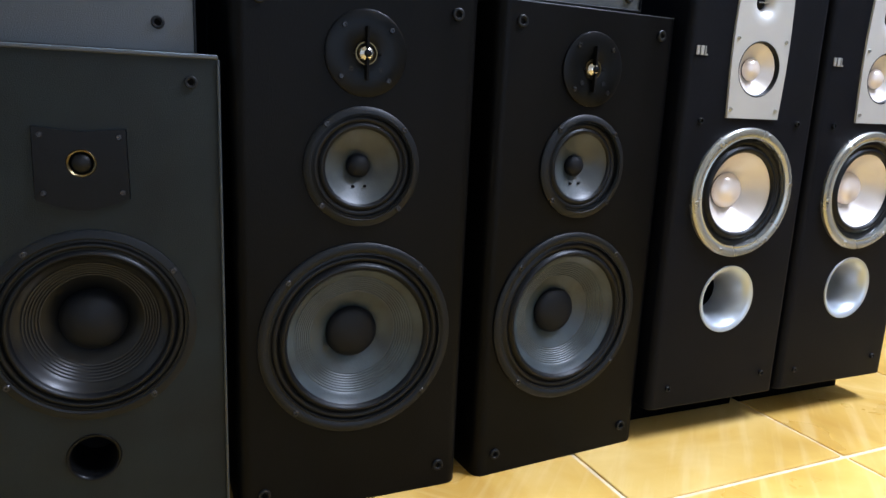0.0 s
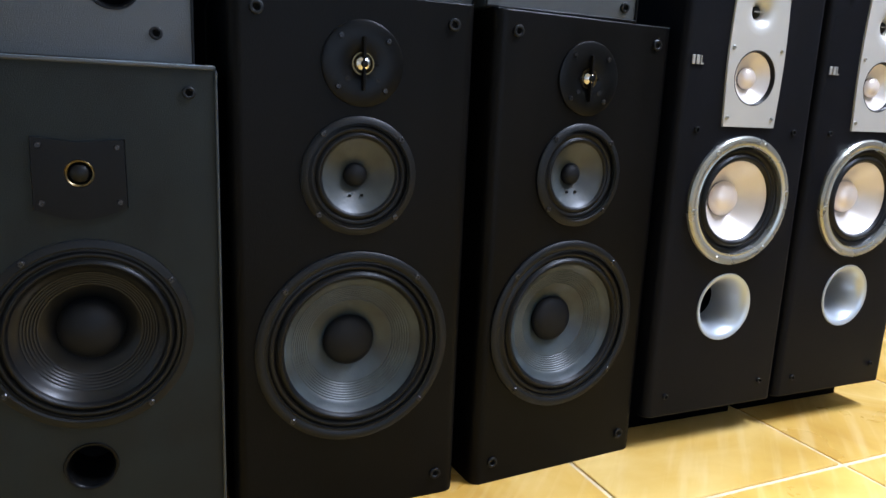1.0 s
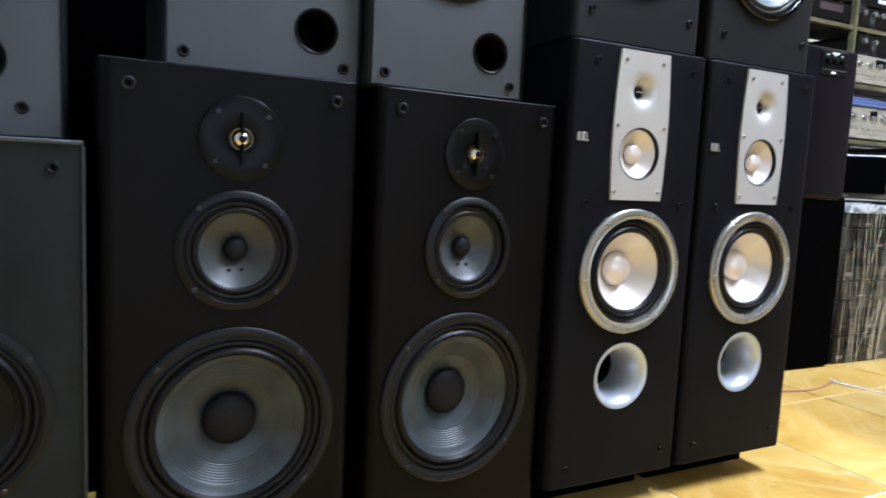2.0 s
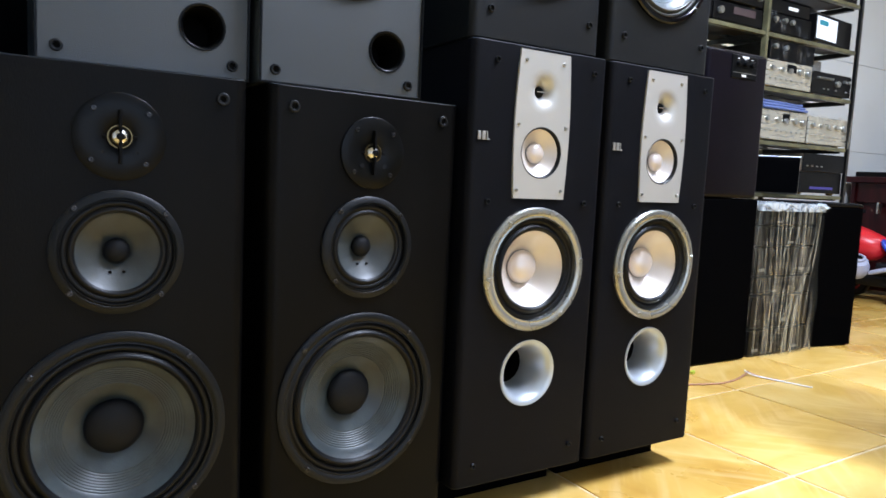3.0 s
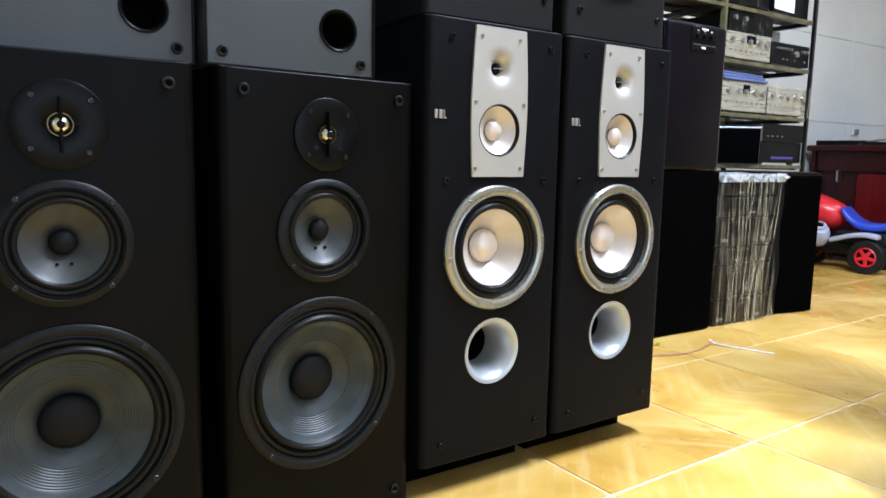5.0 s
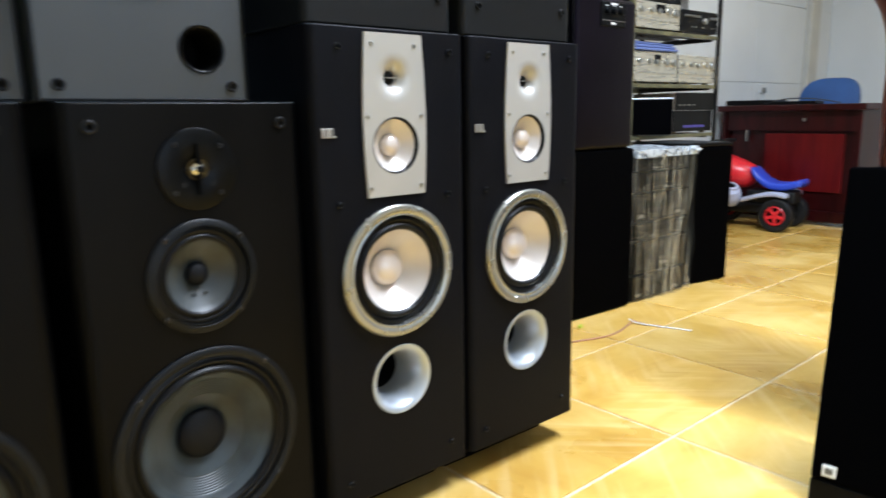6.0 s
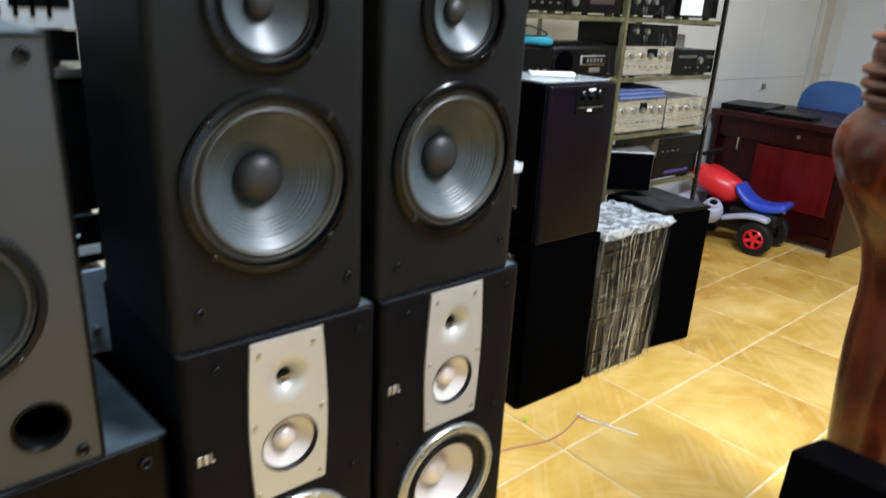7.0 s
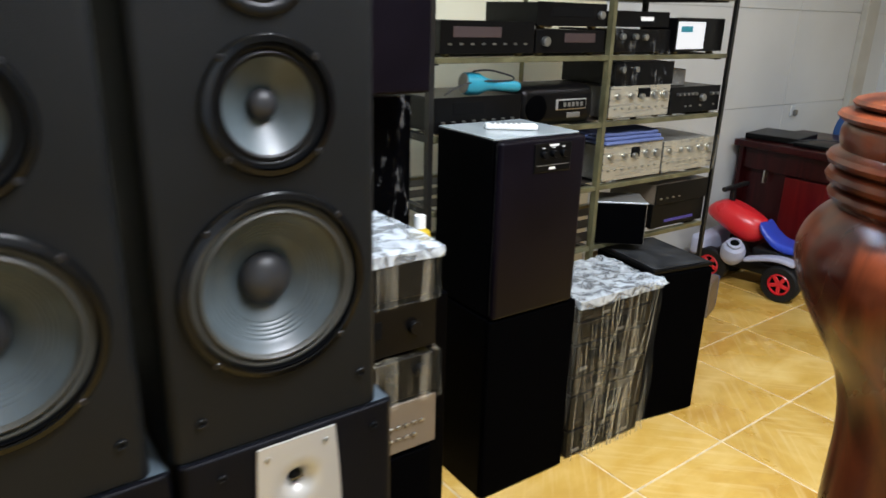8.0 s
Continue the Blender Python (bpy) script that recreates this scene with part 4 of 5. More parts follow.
def boombox():
    b = thing("portable_radio", on_rack(3.41, 3.765, 1.143, 2.99), "black rounded portable radio with silver badge", "radio")
    part("body", box(-0.175, 0.175, 0, 0.2, 0.0, 0.138, 0.035, 5), "amp_black", b, smooth=True)
    part("badge_panel", box(-0.02, 0.125, -0.004, 0.004, 0.055, 0.092, 0.004, 2), "badge", b)
    part("badge_lower", box(0.035, 0.1, -0.003, 0.004, 0.026, 0.046, 0.004, 2), "case_grey", b)
    part("badge_text", box(-0.012, 0.120, -0.0055, -0.0042, 0.059, 0.088), "matt_black", b)
    for k in range(5):
        part("badge_stroke", box(0.012 + 0.02 * k, 0.024 + 0.02 * k, -0.0068, -0.0057, 0.066, 0.081), "case_grey", b)
    for x in (-0.11,):
        part("speaker_mesh", lathe([(0.045, 0.004), (0.045, -0.004), (0.03, -0.006), (0, -0.007)], 32), "grille_cloth", b, smooth=True, at=(x, 0, 0.065))


boombox()
torch = thing("torch", pose(3.265, 3.06, 1.289, 0, 4, -8), "teal plastic torch lying on a black deck", "torch")
prof = [(0.0, -0.02), (0.034, -0.02), (0.036, 0.0), (0.034, 0.03), (0.022, 0.055), (0.017, 0.08), (0.018, 0.17), (0.014, 0.185), (0, 0.187)]
tb = lathe(prof, 28, "z")
bmesh.ops.rotate(tb, verts=tb.verts, cent=(0, 0, 0), matrix=Matrix.Rotation(radians(90), 3, "Y"))
part("torch_body", tb, "teal", torch, smooth=True)
tl = lathe([(0.0, 0.0), (0.031, 0.0), (0.031, 0.004), (0, 0.004)], 24, "z")
bmesh.ops.rotate(tl, verts=tl.verts, cent=(0, 0, 0), matrix=Matrix.Rotation(radians(90), 3, "Y"))
part("lens", tl, "case_grey", torch, at=(-0.0245, 0, 0))
# lower level
low_amp = device("amplifier", on_rack(3.83, 4.165, 0.905), 0.335, 0.30, 0.145, "silver amplifier with knobs under a folded blue cloth", "amplifier", "case_grey", "amp_silver", KN5, KROW, (-0.1, 0.2, 0.6, 0.9))
film(low_amp, -0.172, 0.172, -0.02, 0.305, 0.0, 0.1462, "wrap_dark", 0.003, 33)
amp4 = device("wrapped_amplifier", on_rack(4.175, 4.50, 0.905), 0.32, 0.28, 0.138, "silver amplifier in creased clear film", "amplifier", "case_grey", "amp_silver", KN5, KROW)
film(amp4, -0.165, 0.165, -0.014, 0.285, 0.0, 0.142, "wrap", 0.005, 11)
cl = bmesh.new()
for k in range(3):
    add_box(cl, -0.165 + 0.006 * k, 0.165 - 0.004 * k, -0.01 + 0.012 * k, 0.22, 0.014 * k, 0.014 * k + 0.0135, 0.006, 3)
bmesh.ops.subdivide_edges(cl, edges=[e for e in cl.edges if e.calc_length() > 0.1], cuts=6)
for v in cl.verts:
    v.co.z += 0.006 * noise.noise(v.co * 11) * (v.co.z / 0.04)
cloth = part("folded_cloth", cl, "cloth_blue", smooth=True)
cloth.matrix_world = on_rack(3.825, 4.16, 1.052)
tagged(cloth, "folded blue cloth lying on a silver amplifier", "cloth")


def box_monitor():
    b = thing("desktop_speaker", pose(3.95, 2.97, 0.66, 0, 0, -38), "small black and silver desktop speaker turned aside", "speaker")
    part("body", box(-0.10, 0.10, 0.012, 0.17, 0, 0.17, 0.006), "case_grey", b)
    part("grille", box(-0.094, 0.094, 0, 0.0115, 0.006, 0.164, 0.004), "grille_cloth", b)
    part("top_edge", box(-0.10, 0.10, 0.006, 0.0118, 0.165, 0.172, 0.002), "silver_paint", b)


device("video_player", on_rack(4.15, 4.495, 0.782, 2.975), 0.34, 0.25, 0.085, "beige-topped video player stacked on a black one", "player", "beige", "amp_black", buttons=KROW[:4], feet=False)
device("video_player", on_rack(4.15, 4.495, 0.669, 2.985), 0.34, 0.25, 0.112, "black video player with a blue indicator strip", "player", display=(-0.5, 0.6, 0.18, 0.3), display_mat="purple")
box_monitor()
ctn = thing("carton", pose(4.37, 3.09, 0.233), "open brown cardboard carton under the shelf", "carton")
part("carton_walls", box(-0.15, 0.15, 0, 0.26, 0, 0.24, 0.002), "cardboard", ctn)
part("flap", box(-0.15, 0.15, -0.07, -0.001, 0.236, 0.240), "cardboard", ctn)

# ---- floor group before the rack ----


def sub_and_cabinet():
    e = thing("bass_cabinet", pose(3.285, 2.705, 0), "black bass cabinet with cloth front on the floor", "loudspeaker")
    part("cabinet", box(-0.176, 0.180, 0.018, 0.325, 0, 0.636, 0.006), "black_side", e)
    part("grille", box(-0.176, 0.180, 0, 0.0175, 0.006, 0.634, 0.008, 3), "grille_cloth", e)
    s = thing("subwoofer", pose(3.274, 2.705, 0.638), "black active subwoofer with control panel, on a bass cabinet", "subwoofer")
    w = 0.164
    part("cabinet", box(-w, w, 0.024, 0.30, 0.006, 0.531, 0.004), "black_side", s)
    bm = box(-w, w, -0.008, 0.0235, 0.0, 0.534, 0.0155, 5)
    part("front_panel", bm, "sub_front", s, "dark plum front panel", True)
    # the plate's pale grey stands for the light it reflects
    part("top_plate", box(-w + 0.002, w - 0.002, 0.026, 0.298, 0.532, 0.538, 0.002), "sub_top_sheen", s)
    cp = part("control_panel", box(-0.045, 0.098, -0.012, -0.004, 0.435, 0.520, 0.003, 2), "black_plastic", s)
    for x in (-0.012, 0.026, 0.064):
        knob(cp, x, 0.488, -0.012, 0.0105, 0.012, "black_plastic")
        part("tick", box(x - 0.005, x + 0.005, -0.0135, -0.0122, 0.505, 0.508), "white_plastic", cp)
    part("maker_mark", box(0.01, 0.045, -0.0135, -0.0122, 0.510, 0.516), "white_plastic", cp)
    part("panel_line", box(-0.035, 0.09, -0.0135, -0.0122, 0.455, 0.457), "case_grey", cp)
    part("panel_text", box(0.012, 0.035, -0.0135, -0.0122, 0.443, 0.450), "white_plastic", cp)
    for x in (-0.13, 0.13):
        part("foot", lathe([(0.014, -0.0005), (0.014, 0.0058), (0, 0.0058)], 14, "z"), "rubber", s, at=(x, 0.05, 0))
    rc = thing("remote_control", pose(3.265, 2.845, 1.1765, 0, 0, -32), "white slim remote control lying on the subwoofer", "remote control")
    part("remote_body", box(-0.078, 0.078, -0.021, 0.021, 0, 0.016, 0.005, 3), "white_plastic", rc, smooth=True)
    for k in range(6):
        part("remote_key", box(-0.06 + 0.016 * k, -0.052 + 0.016 * k, -0.008, 0.008, 0.0155, 0.0175, 0.001, 1), "case_grey", rc)


sub_and_cabinet()


def wrapped_stack():
    """Hi-fi units stacked and wrapped together in film."""
    st = thing("wrapped_stack", pose(3.685, 2.715, 0), "stack of black hi-fi units wrapped in clear film", "hi-fi stack")
    z = 0.0
    for k, h in enumerate((0.11, 0.14, 0.075, 0.12, 0.085, 0.075)):
        un = part("unit", box(-0.185, 0.185, 0.012, 0.26, z + 0.006, z + h, 0.003, 1), "amp_black", st)
        fp = part("unit_front", box(-0.185, 0.185, 0.004, 0.0115, z + 0.008, z + h - 0.002, 0.001, 1), "amp_black", st)
        part("window", box(-0.12, 0.06, 0.0015, 0.0045, z + h * 0.5, z + h * 0.78), "matt_black", fp)
        for j in range(4):
            part("key", box(-0.16 + 0.085 * j, -0.125 + 0.085 * j, 0.001, 0.0045, z + h * 0.2, z + h * 0.3), "rack_dark" if (j + k) % 3 else "case_grey", fp)
        z += h
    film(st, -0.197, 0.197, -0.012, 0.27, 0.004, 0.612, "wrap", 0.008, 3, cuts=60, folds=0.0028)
    # second film over the top, paler to carry the lamp's glare
    film(st, -0.199, 0.199, -0.016, 0.272, 0.592, 0.618, "wrap_top_lit", 0.006, 4, "film_cap_lit", 30, 0.003)
    # pulled folds: raised tapering creases that sweep in towards the middle of the base
    fd = bmesh.new()
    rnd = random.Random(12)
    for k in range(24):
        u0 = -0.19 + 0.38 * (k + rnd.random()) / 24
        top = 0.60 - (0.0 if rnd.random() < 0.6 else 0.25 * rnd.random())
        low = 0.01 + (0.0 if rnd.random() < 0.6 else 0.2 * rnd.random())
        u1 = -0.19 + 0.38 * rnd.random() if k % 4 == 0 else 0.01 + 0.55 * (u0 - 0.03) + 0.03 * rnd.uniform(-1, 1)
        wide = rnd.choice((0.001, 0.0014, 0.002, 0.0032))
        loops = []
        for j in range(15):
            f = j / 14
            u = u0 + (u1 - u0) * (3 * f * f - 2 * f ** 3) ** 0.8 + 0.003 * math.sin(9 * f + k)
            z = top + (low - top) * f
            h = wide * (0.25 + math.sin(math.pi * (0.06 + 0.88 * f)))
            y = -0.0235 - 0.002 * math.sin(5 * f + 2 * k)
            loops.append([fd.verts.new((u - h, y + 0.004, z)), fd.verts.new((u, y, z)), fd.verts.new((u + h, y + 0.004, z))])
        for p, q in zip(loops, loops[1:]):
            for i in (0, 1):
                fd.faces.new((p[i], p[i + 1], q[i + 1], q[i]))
    # the creases' pale tan stands for light caught on the film
    part("film_fold", fd, "fold_sheen", st, "pulled creases in the film, pale sheen painted on", True)
    kn = bmesh.new()
    bmesh.ops.create_icosphere(kn, subdivisions=3, radius=0.03)
    for v in kn.verts:
        v.co *= 1 + 0.5 * noise.noise(v.co * 60)
        v.co.x *= 1.5
        v.co.z *= 0.5
    part("film_knot", kn, "wrap_top_lit", st, smooth=True, at=(0.185, -0.005, 0.612))


wrapped_stack()
bs = thing("bass_cabinet", pose(4.045, 2.722, 0, 0, 0, -9), "black subwoofer cabinet with a dusty top beside the rack", "subwoofer")
part("cabinet", box(-0.142, 0.142, 0.018, 0.34, 0, 0.615, 0.005), "black_side", bs)
part("grille", box(-0.142, 0.142, 0, 0.0175, 0.005, 0.612, 0.006, 3), "grille_cloth", bs)
part("top_board", box(-0.145, 0.145, 0.004, 0.342, 0.6155, 0.63, 0.004), "amp_black", bs)
part("top_mat", box(-0.132, 0.132, 0.016, 0.33, 0.6305, 0.633, 0.001, 1), "dusty_board", bs)
bt = thing("battery_pack", pose(5.10, 3.25, 0, 0, 0, 20), "small blue and grey battery case on the floor", "battery")
part("battery_case", box(-0.1, 0.06, 0, 0.09, 0, 0.2, 0.008), "beige", bt)
part("battery_end", box(0.0605, 0.1, 0.004, 0.086, 0.01, 0.19, 0.012, 3), "cloth_blue", bt)


# ---- stacks behind the row ----
def back_stack():
    """Pile of units between the end tower and the bass cabinet."""
    x, y = 2.535, 2.452
    z = 0.0
    for name, h, w, front, lab in (("bass_cabinet", 0.50, 0.40, "grille_cloth", None), ):
        b = thing("bass_cabinet", pose(x, y, z), "black cloth-fronted cabinet under a pile of units", "loudspeaker")
        part("cabinet", box(-w / 2, w / 2, 0.016, 0.32, 0, h, 0.004), "black_side", b)
        part("grille", box(-w / 2, w / 2, 0, 0.0155, 0.004, h - 0.003, 0.004), front, b)
        z += h
    device("tuner", pose(x, y, 0.501), 0.42, 0.28, 0.14, "beige-fronted tuner with a dark window in the pile", "tuner", "case_grey", "beige", display=(-0.35, 0.25, 0.3, 0.75), buttons=[(0.4, 0.3), (0.5, 0.3), (0.6, 0.3), (0.7, 0.3), (0.4, 0.55), (0.5, 0.55), (0.6, 0.55), (0.7, 0.55), (0.8, 0.55)], knobs=[(-0.75, 0.5, 0.02)])
    a = device("wrapped_amplifier", pose(x, y, 0.642), 0.41, 0.28, 0.112, "black unit in creased film, in the pile", "amplifier", "amp_black", "amp_black", KN5, knob_mat="amp_black")
    film(a, -0.21, 0.21, -0.012, 0.29, 0, 0.116, "wrap", 0.006, 15)
    device("amplifier", pose(x, y, 0.762), 0.41, 0.28, 0.128, "black amplifier in the pile behind the towers", "amplifier", knob_mat="amp_black", knobs=[(0.7, 0.5, 0.016)], display=(-0.5, 0.3, 0.4, 0.75))
    c = device("wrapped_amplifier", pose(x, y, 0.893), 0.40, 0.28, 0.115, "dark unit in shiny film on the pile", "amplifier", "amp_black", "amp_black", KN5[:3], knob_mat="amp_black")
    film(c, -0.206, 0.206, -0.014, 0.288, 0, 0.118, "wrap", 0.006, 16)
    # paler cap that paints the light on the pile's top
    film(c, -0.208, 0.208, -0.017, 0.290, 0.10, 0.122, "wrap_top_lit", 0.005, 17, "film_cap_lit")
    k = thing("wrapped_cabinet", pose(2.72, 2.83, 0), "tall black cabinet wrapped in clear film", "loudspeaker")
    part("cabinet", box(-0.19, 0.19, 0.01, 0.30, 0, 1.29, 0.004), "black_side", k)
    film(k, -0.2, 0.2, -0.004, 0.31, 0.0, 1.302, "wrap_dark", 0.006, 21)
    u = thing("bass_cabinet", pose(2.685, 2.69, 1.312), "black loudspeaker cabinet on top of the wrapped one", "loudspeaker")
    part("cabinet", box(-0.185, 0.185, 0.018, 0.33, 0, 0.46, 0.004), "sub_front", u)
    part("grille", box(-0.185, 0.185, 0, 0.0175, 0.004, 0.457, 0.005, 3), "sub_front", u)
    cr = thing("black_crate", pose(2.90, 2.70, 0), "narrow plain black crate beside the pile", "crate")
    part("crate_body", box(-0.05, 0.05, 0, 0.1, 0, 0.77, 0.004), "black_side", cr)
    yb = thing("spray_can", pose(2.885, 2.75, 0.771), "yellow pressed-metal canister on a black crate", "canister")
    part("can_body", lathe([(0.0, 0.0), (0.032, 0.0), (0.033, 0.01), (0.033, 0.15), (0.028, 0.17), (0.015, 0.18), (0, 0.18)], 24, "z"), "yellow", yb, smooth=True)
    part("cap", lathe([(0.016, 0.181), (0.016, 0.215), (0, 0.215)], 20, "z"), "white_plastic", yb, smooth=True)


back_stack()


tall = thing("black_cabinet", pose(1.0, 2.50, 0), "tall plain black cabinet behind the row", "cabinet")
part("cabinet", box(-0.27, 0.24, 0.016, 0.34, 0, 1.62, 0.004), "black_side", tall)
part("grille", box(-0.27, 0.24, 0, 0.0155, 0.004, 1.617, 0.004), "grille_cloth", tall)


def left_stack():
    """Units standing behind the black pair."""
    b = thing("bass_cabinet", pose(1.55, 2.56, 0), "black cabinet that carries a pile of silver units", "loudspeaker")
    part("cabinet", box(-0.28, 0.28, 0, 0.36, 0, 0.70, 0.004), "black_side", b)
    device("amplifier", pose(1.55, 2.555, 0.701), 0.43, 0.30, 0.185, "brushed silver amplifier with one large knob", "amplifier", "case_grey", "brushed_silver", [(0.62, 0.62, 0.022), (0.66, 0.25, 0.008), (0.85, 0.3, 0.008), (-0.2, 0.6, 0.02)], [(0.3, 0.3), (0.45, 0.3)])
    device("receiver", pose(1.55, 2.565, 0.887), 0.43, 0.30, 0.105, "dark receiver with a pale lit display strip", "receiver", display=(0.45, 0.98, 0.18, 0.38), display_mat="white_plastic", buttons=[(0.5 + 0.1 * k, 0.6) for k in range(4)])
    c = thing("glass_fronted_unit", pose(1.62, 2.57, 0.994), "dark glass-fronted unit with pale metal edging", "stereo unit")
    part("case", box(-0.20, 0.20, 0.012, 0.3, 0, 0.262, 0.003), "amp_black", c)
    part("glass_door", box(-0.17, 0.17, 0.004, 0.0115, 0.02, 0.235, 0.002), "black_plastic", c)
    part("edge_top", box(-0.20, 0.20, 0.0, 0.0115, 0.245, 0.262, 0.002), "steel", c)
    part("edge_side", box(-0.20, -0.188, 0.0, 0.0115, 0, 0.2445, 0.002), "case_grey", c)
    d = device("equaliser", pose(1.55, 2.57, 1.258), 0.43, 0.28, 0.062, "black slim deck in the pile", "deck", display=(-0.4, 0.4, 0.3, 0.7))
    device("equaliser", pose(1.55, 2.565, 1.322), 0.43, 0.28, 0.085, "white equaliser with dark slots", "equaliser", "white_plastic", "white_plastic", slots=16, display=(0.55, 0.97, 0.4, 0.85), feet=False)
    device("amplifier", pose(1.55, 2.575, 1.409), 0.43, 0.28, 0.075, "black deck with a silver top edge", "amplifier", "case_grey", "amp_black", display=(-0.98, 0.98, 0.35, 0.75), display_mat="steel")


left_stack()


# ---- wooden post and leaning loudspeaker beside the walk ----
ln = thing("leaning_loudspeaker", pose(2.535, 1.585, 0.02, -3, 12.5, 0), "black cloth-fronted loudspeaker leaning back, small label", "loudspeaker")
part("cabinet", box(0.018, 0.15, -0.36, 0.0, 0, 0.655, 0.005), "black_side", ln)
part("grille", box(0, 0.0175, -0.36, 0.0, 0.035, 0.655, 0.006, 3), "grille_cloth", ln)
part("base_strip", box(0.002, 0.0175, -0.36, 0.0, -0.018, 0.034, 0.003), "black_plastic", ln)
lb = part("label_plate", box(-0.003, 0.0, -0.048, -0.022, 0.045, 0.068, 0.001, 1), "white_plastic", ln)
part("label_mark", box(-0.0042, -0.0032, -0.042, -0.028, 0.051, 0.062), "case_grey", lb)


def wooden_post():
    """Turned and polished hardwood pedestal: ribbed head over a bulb and a slender stem."""
    v = thing("wooden_pedestal", pose(3.05, 1.60, 0), "polished red-brown turned hardwood pedestal with ribbed head", "pedestal")
    foot = [(0.0, 0.0), (0.13, 0.0), (0.135, 0.02), (0.13, 0.05), (0.105, 0.07), (0.082, 0.12)]
    stem = [(0.082, 0.12), (0.066, 0.22), (0.060, 0.34), (0.074, 0.44), (0.084, 0.54), (0.091, 0.62), (0.096, 0.69), (0.099, 0.755), (0.099, 0.81), (0.099, 0.87), (0.105, 0.93), (0.122, 0.99), (0.154, 1.045), (0.184, 1.098), (0.203, 1.145), (0.208, 1.175), (0.202, 1.205), (0.186, 1.231), (0.167, 1.249)]

    def flowing(pts):
        out = []
        for i in range(len(pts) - 1):
            p = [Vector((*pts[max(0, min(len(pts) - 1, i + o))], 0)) for o in (-1, 0, 1, 2)]
            for k in range(4):
                s = k / 4
                q = 0.5 * (2 * p[1] + (p[2] - p[0]) * s + (2 * p[0] - 5 * p[1] + 4 * p[2] - p[3]) * s * s + (3 * p[1] - p[0] - 3 * p[2] + p[3]) * s ** 3)
                out.append((q.x, q.y))
        return out + [pts[-1]]

    body = foot[:-1] + flowing(stem)
    part("pedestal_body", lathe(body, 72, "z"), "vase_wood", v, smooth=True)
    neck = [(0.168, 1.25)]
    # three beads, a recessed collar, two beads above
    for r, z, h in ((0.180, 1.253, 0.024), (0.187, 1.278, 0.026), (0.190, 1.305, 0.024), (0.178, 1.331, 0.036), (0.186, 1.368, 0.018), (0.170, 1.387, 0.017)):
        dip = 0.004 if h > 0.03 else 0.014
        neck += [(r - dip, z), (r - dip * 0.25, z + 0.22 * h), (r, z + 0.5 * h), (r - dip * 0.25, z + 0.78 * h), (r - dip, z + 0.97 * h)]
    neck += [(0.14, 1.406), (0.10, 1.409), (0, 1.411)]
    part("ribbed_head", lathe(neck, 72, "z"), "vase_wood", v, smooth=True)


wooden_post()


# ---- far corner: desk, chair, toy ----
def desk():
    d = thing("office_desk", pose(5.98, 0, 0), "dark mahogany office desk with a red front panel", "desk")
    y0, y1 = 2.845, 3.80
    part("desktop", box(-0.06, 0.74, y0 - 0.03, y1, 0.76, 0.80, 0.006), "mahogany", d)
    part("apron", box(0.0, 0.02, y0 + 0.005, y1 - 0.02, 0.625, 0.7595, 0.003), "mahogany", d)
    part("end_panel", box(-0.02, 0.68, y0, y0 + 0.03, 0, 0.7595, 0.003), "mahogany", d)
    part("end_panel", box(-0.02, 0.68, y1 - 0.05, y1 - 0.02, 0, 0.7595, 0.003), "mahogany", d)
    part("front_board", box(0.04, 0.055, y0 + 0.0305, y1 - 0.0505, 0.10, 0.6245, 0.002), "mahogany", d)
    part("red_panel", box(0.022, 0.0395, 2.955, 3.475, 0.225, 0.610, 0.004), "mahogany_red", d)
    part("foot_rail", box(0.02, 0.06, y0 + 0.0305, y1 - 0.0505, 0.03, 0.0995, 0.003), "mahogany", d)
    part("coat_hook", box(-0.015, 0.02, 3.585, 3.60, 0.55, 0.63, 0.004), "steel", d)
    part("lock", lathe([(0.012, 0.0), (0.012, 0.01), (0, 0.01)], 16), "steel", d, at=(-0.012, 3.20, 0.70)).rotation_euler = (0, 0, radians(90))
    kb = thing("black_folder", pose(6.02, 3.62, 0.801, 0, 0, 10), "black folder with cables lying on the desk", "folder")
    part("folder_body", box(0, 0.34, -0.16, 0.16, 0, 0.035, 0.006), "amp_black", kb)
    kb2 = thing("keyboard", pose(6.00, 3.36, 0.801, 0, 0, 4), "slim black computer keyboard on the desk", "keyboard")
    part("keyboard_body", box(0, 0.15, -0.2, 0.1, 0, 0.022, 0.005), "amp_black", kb2)


desk()


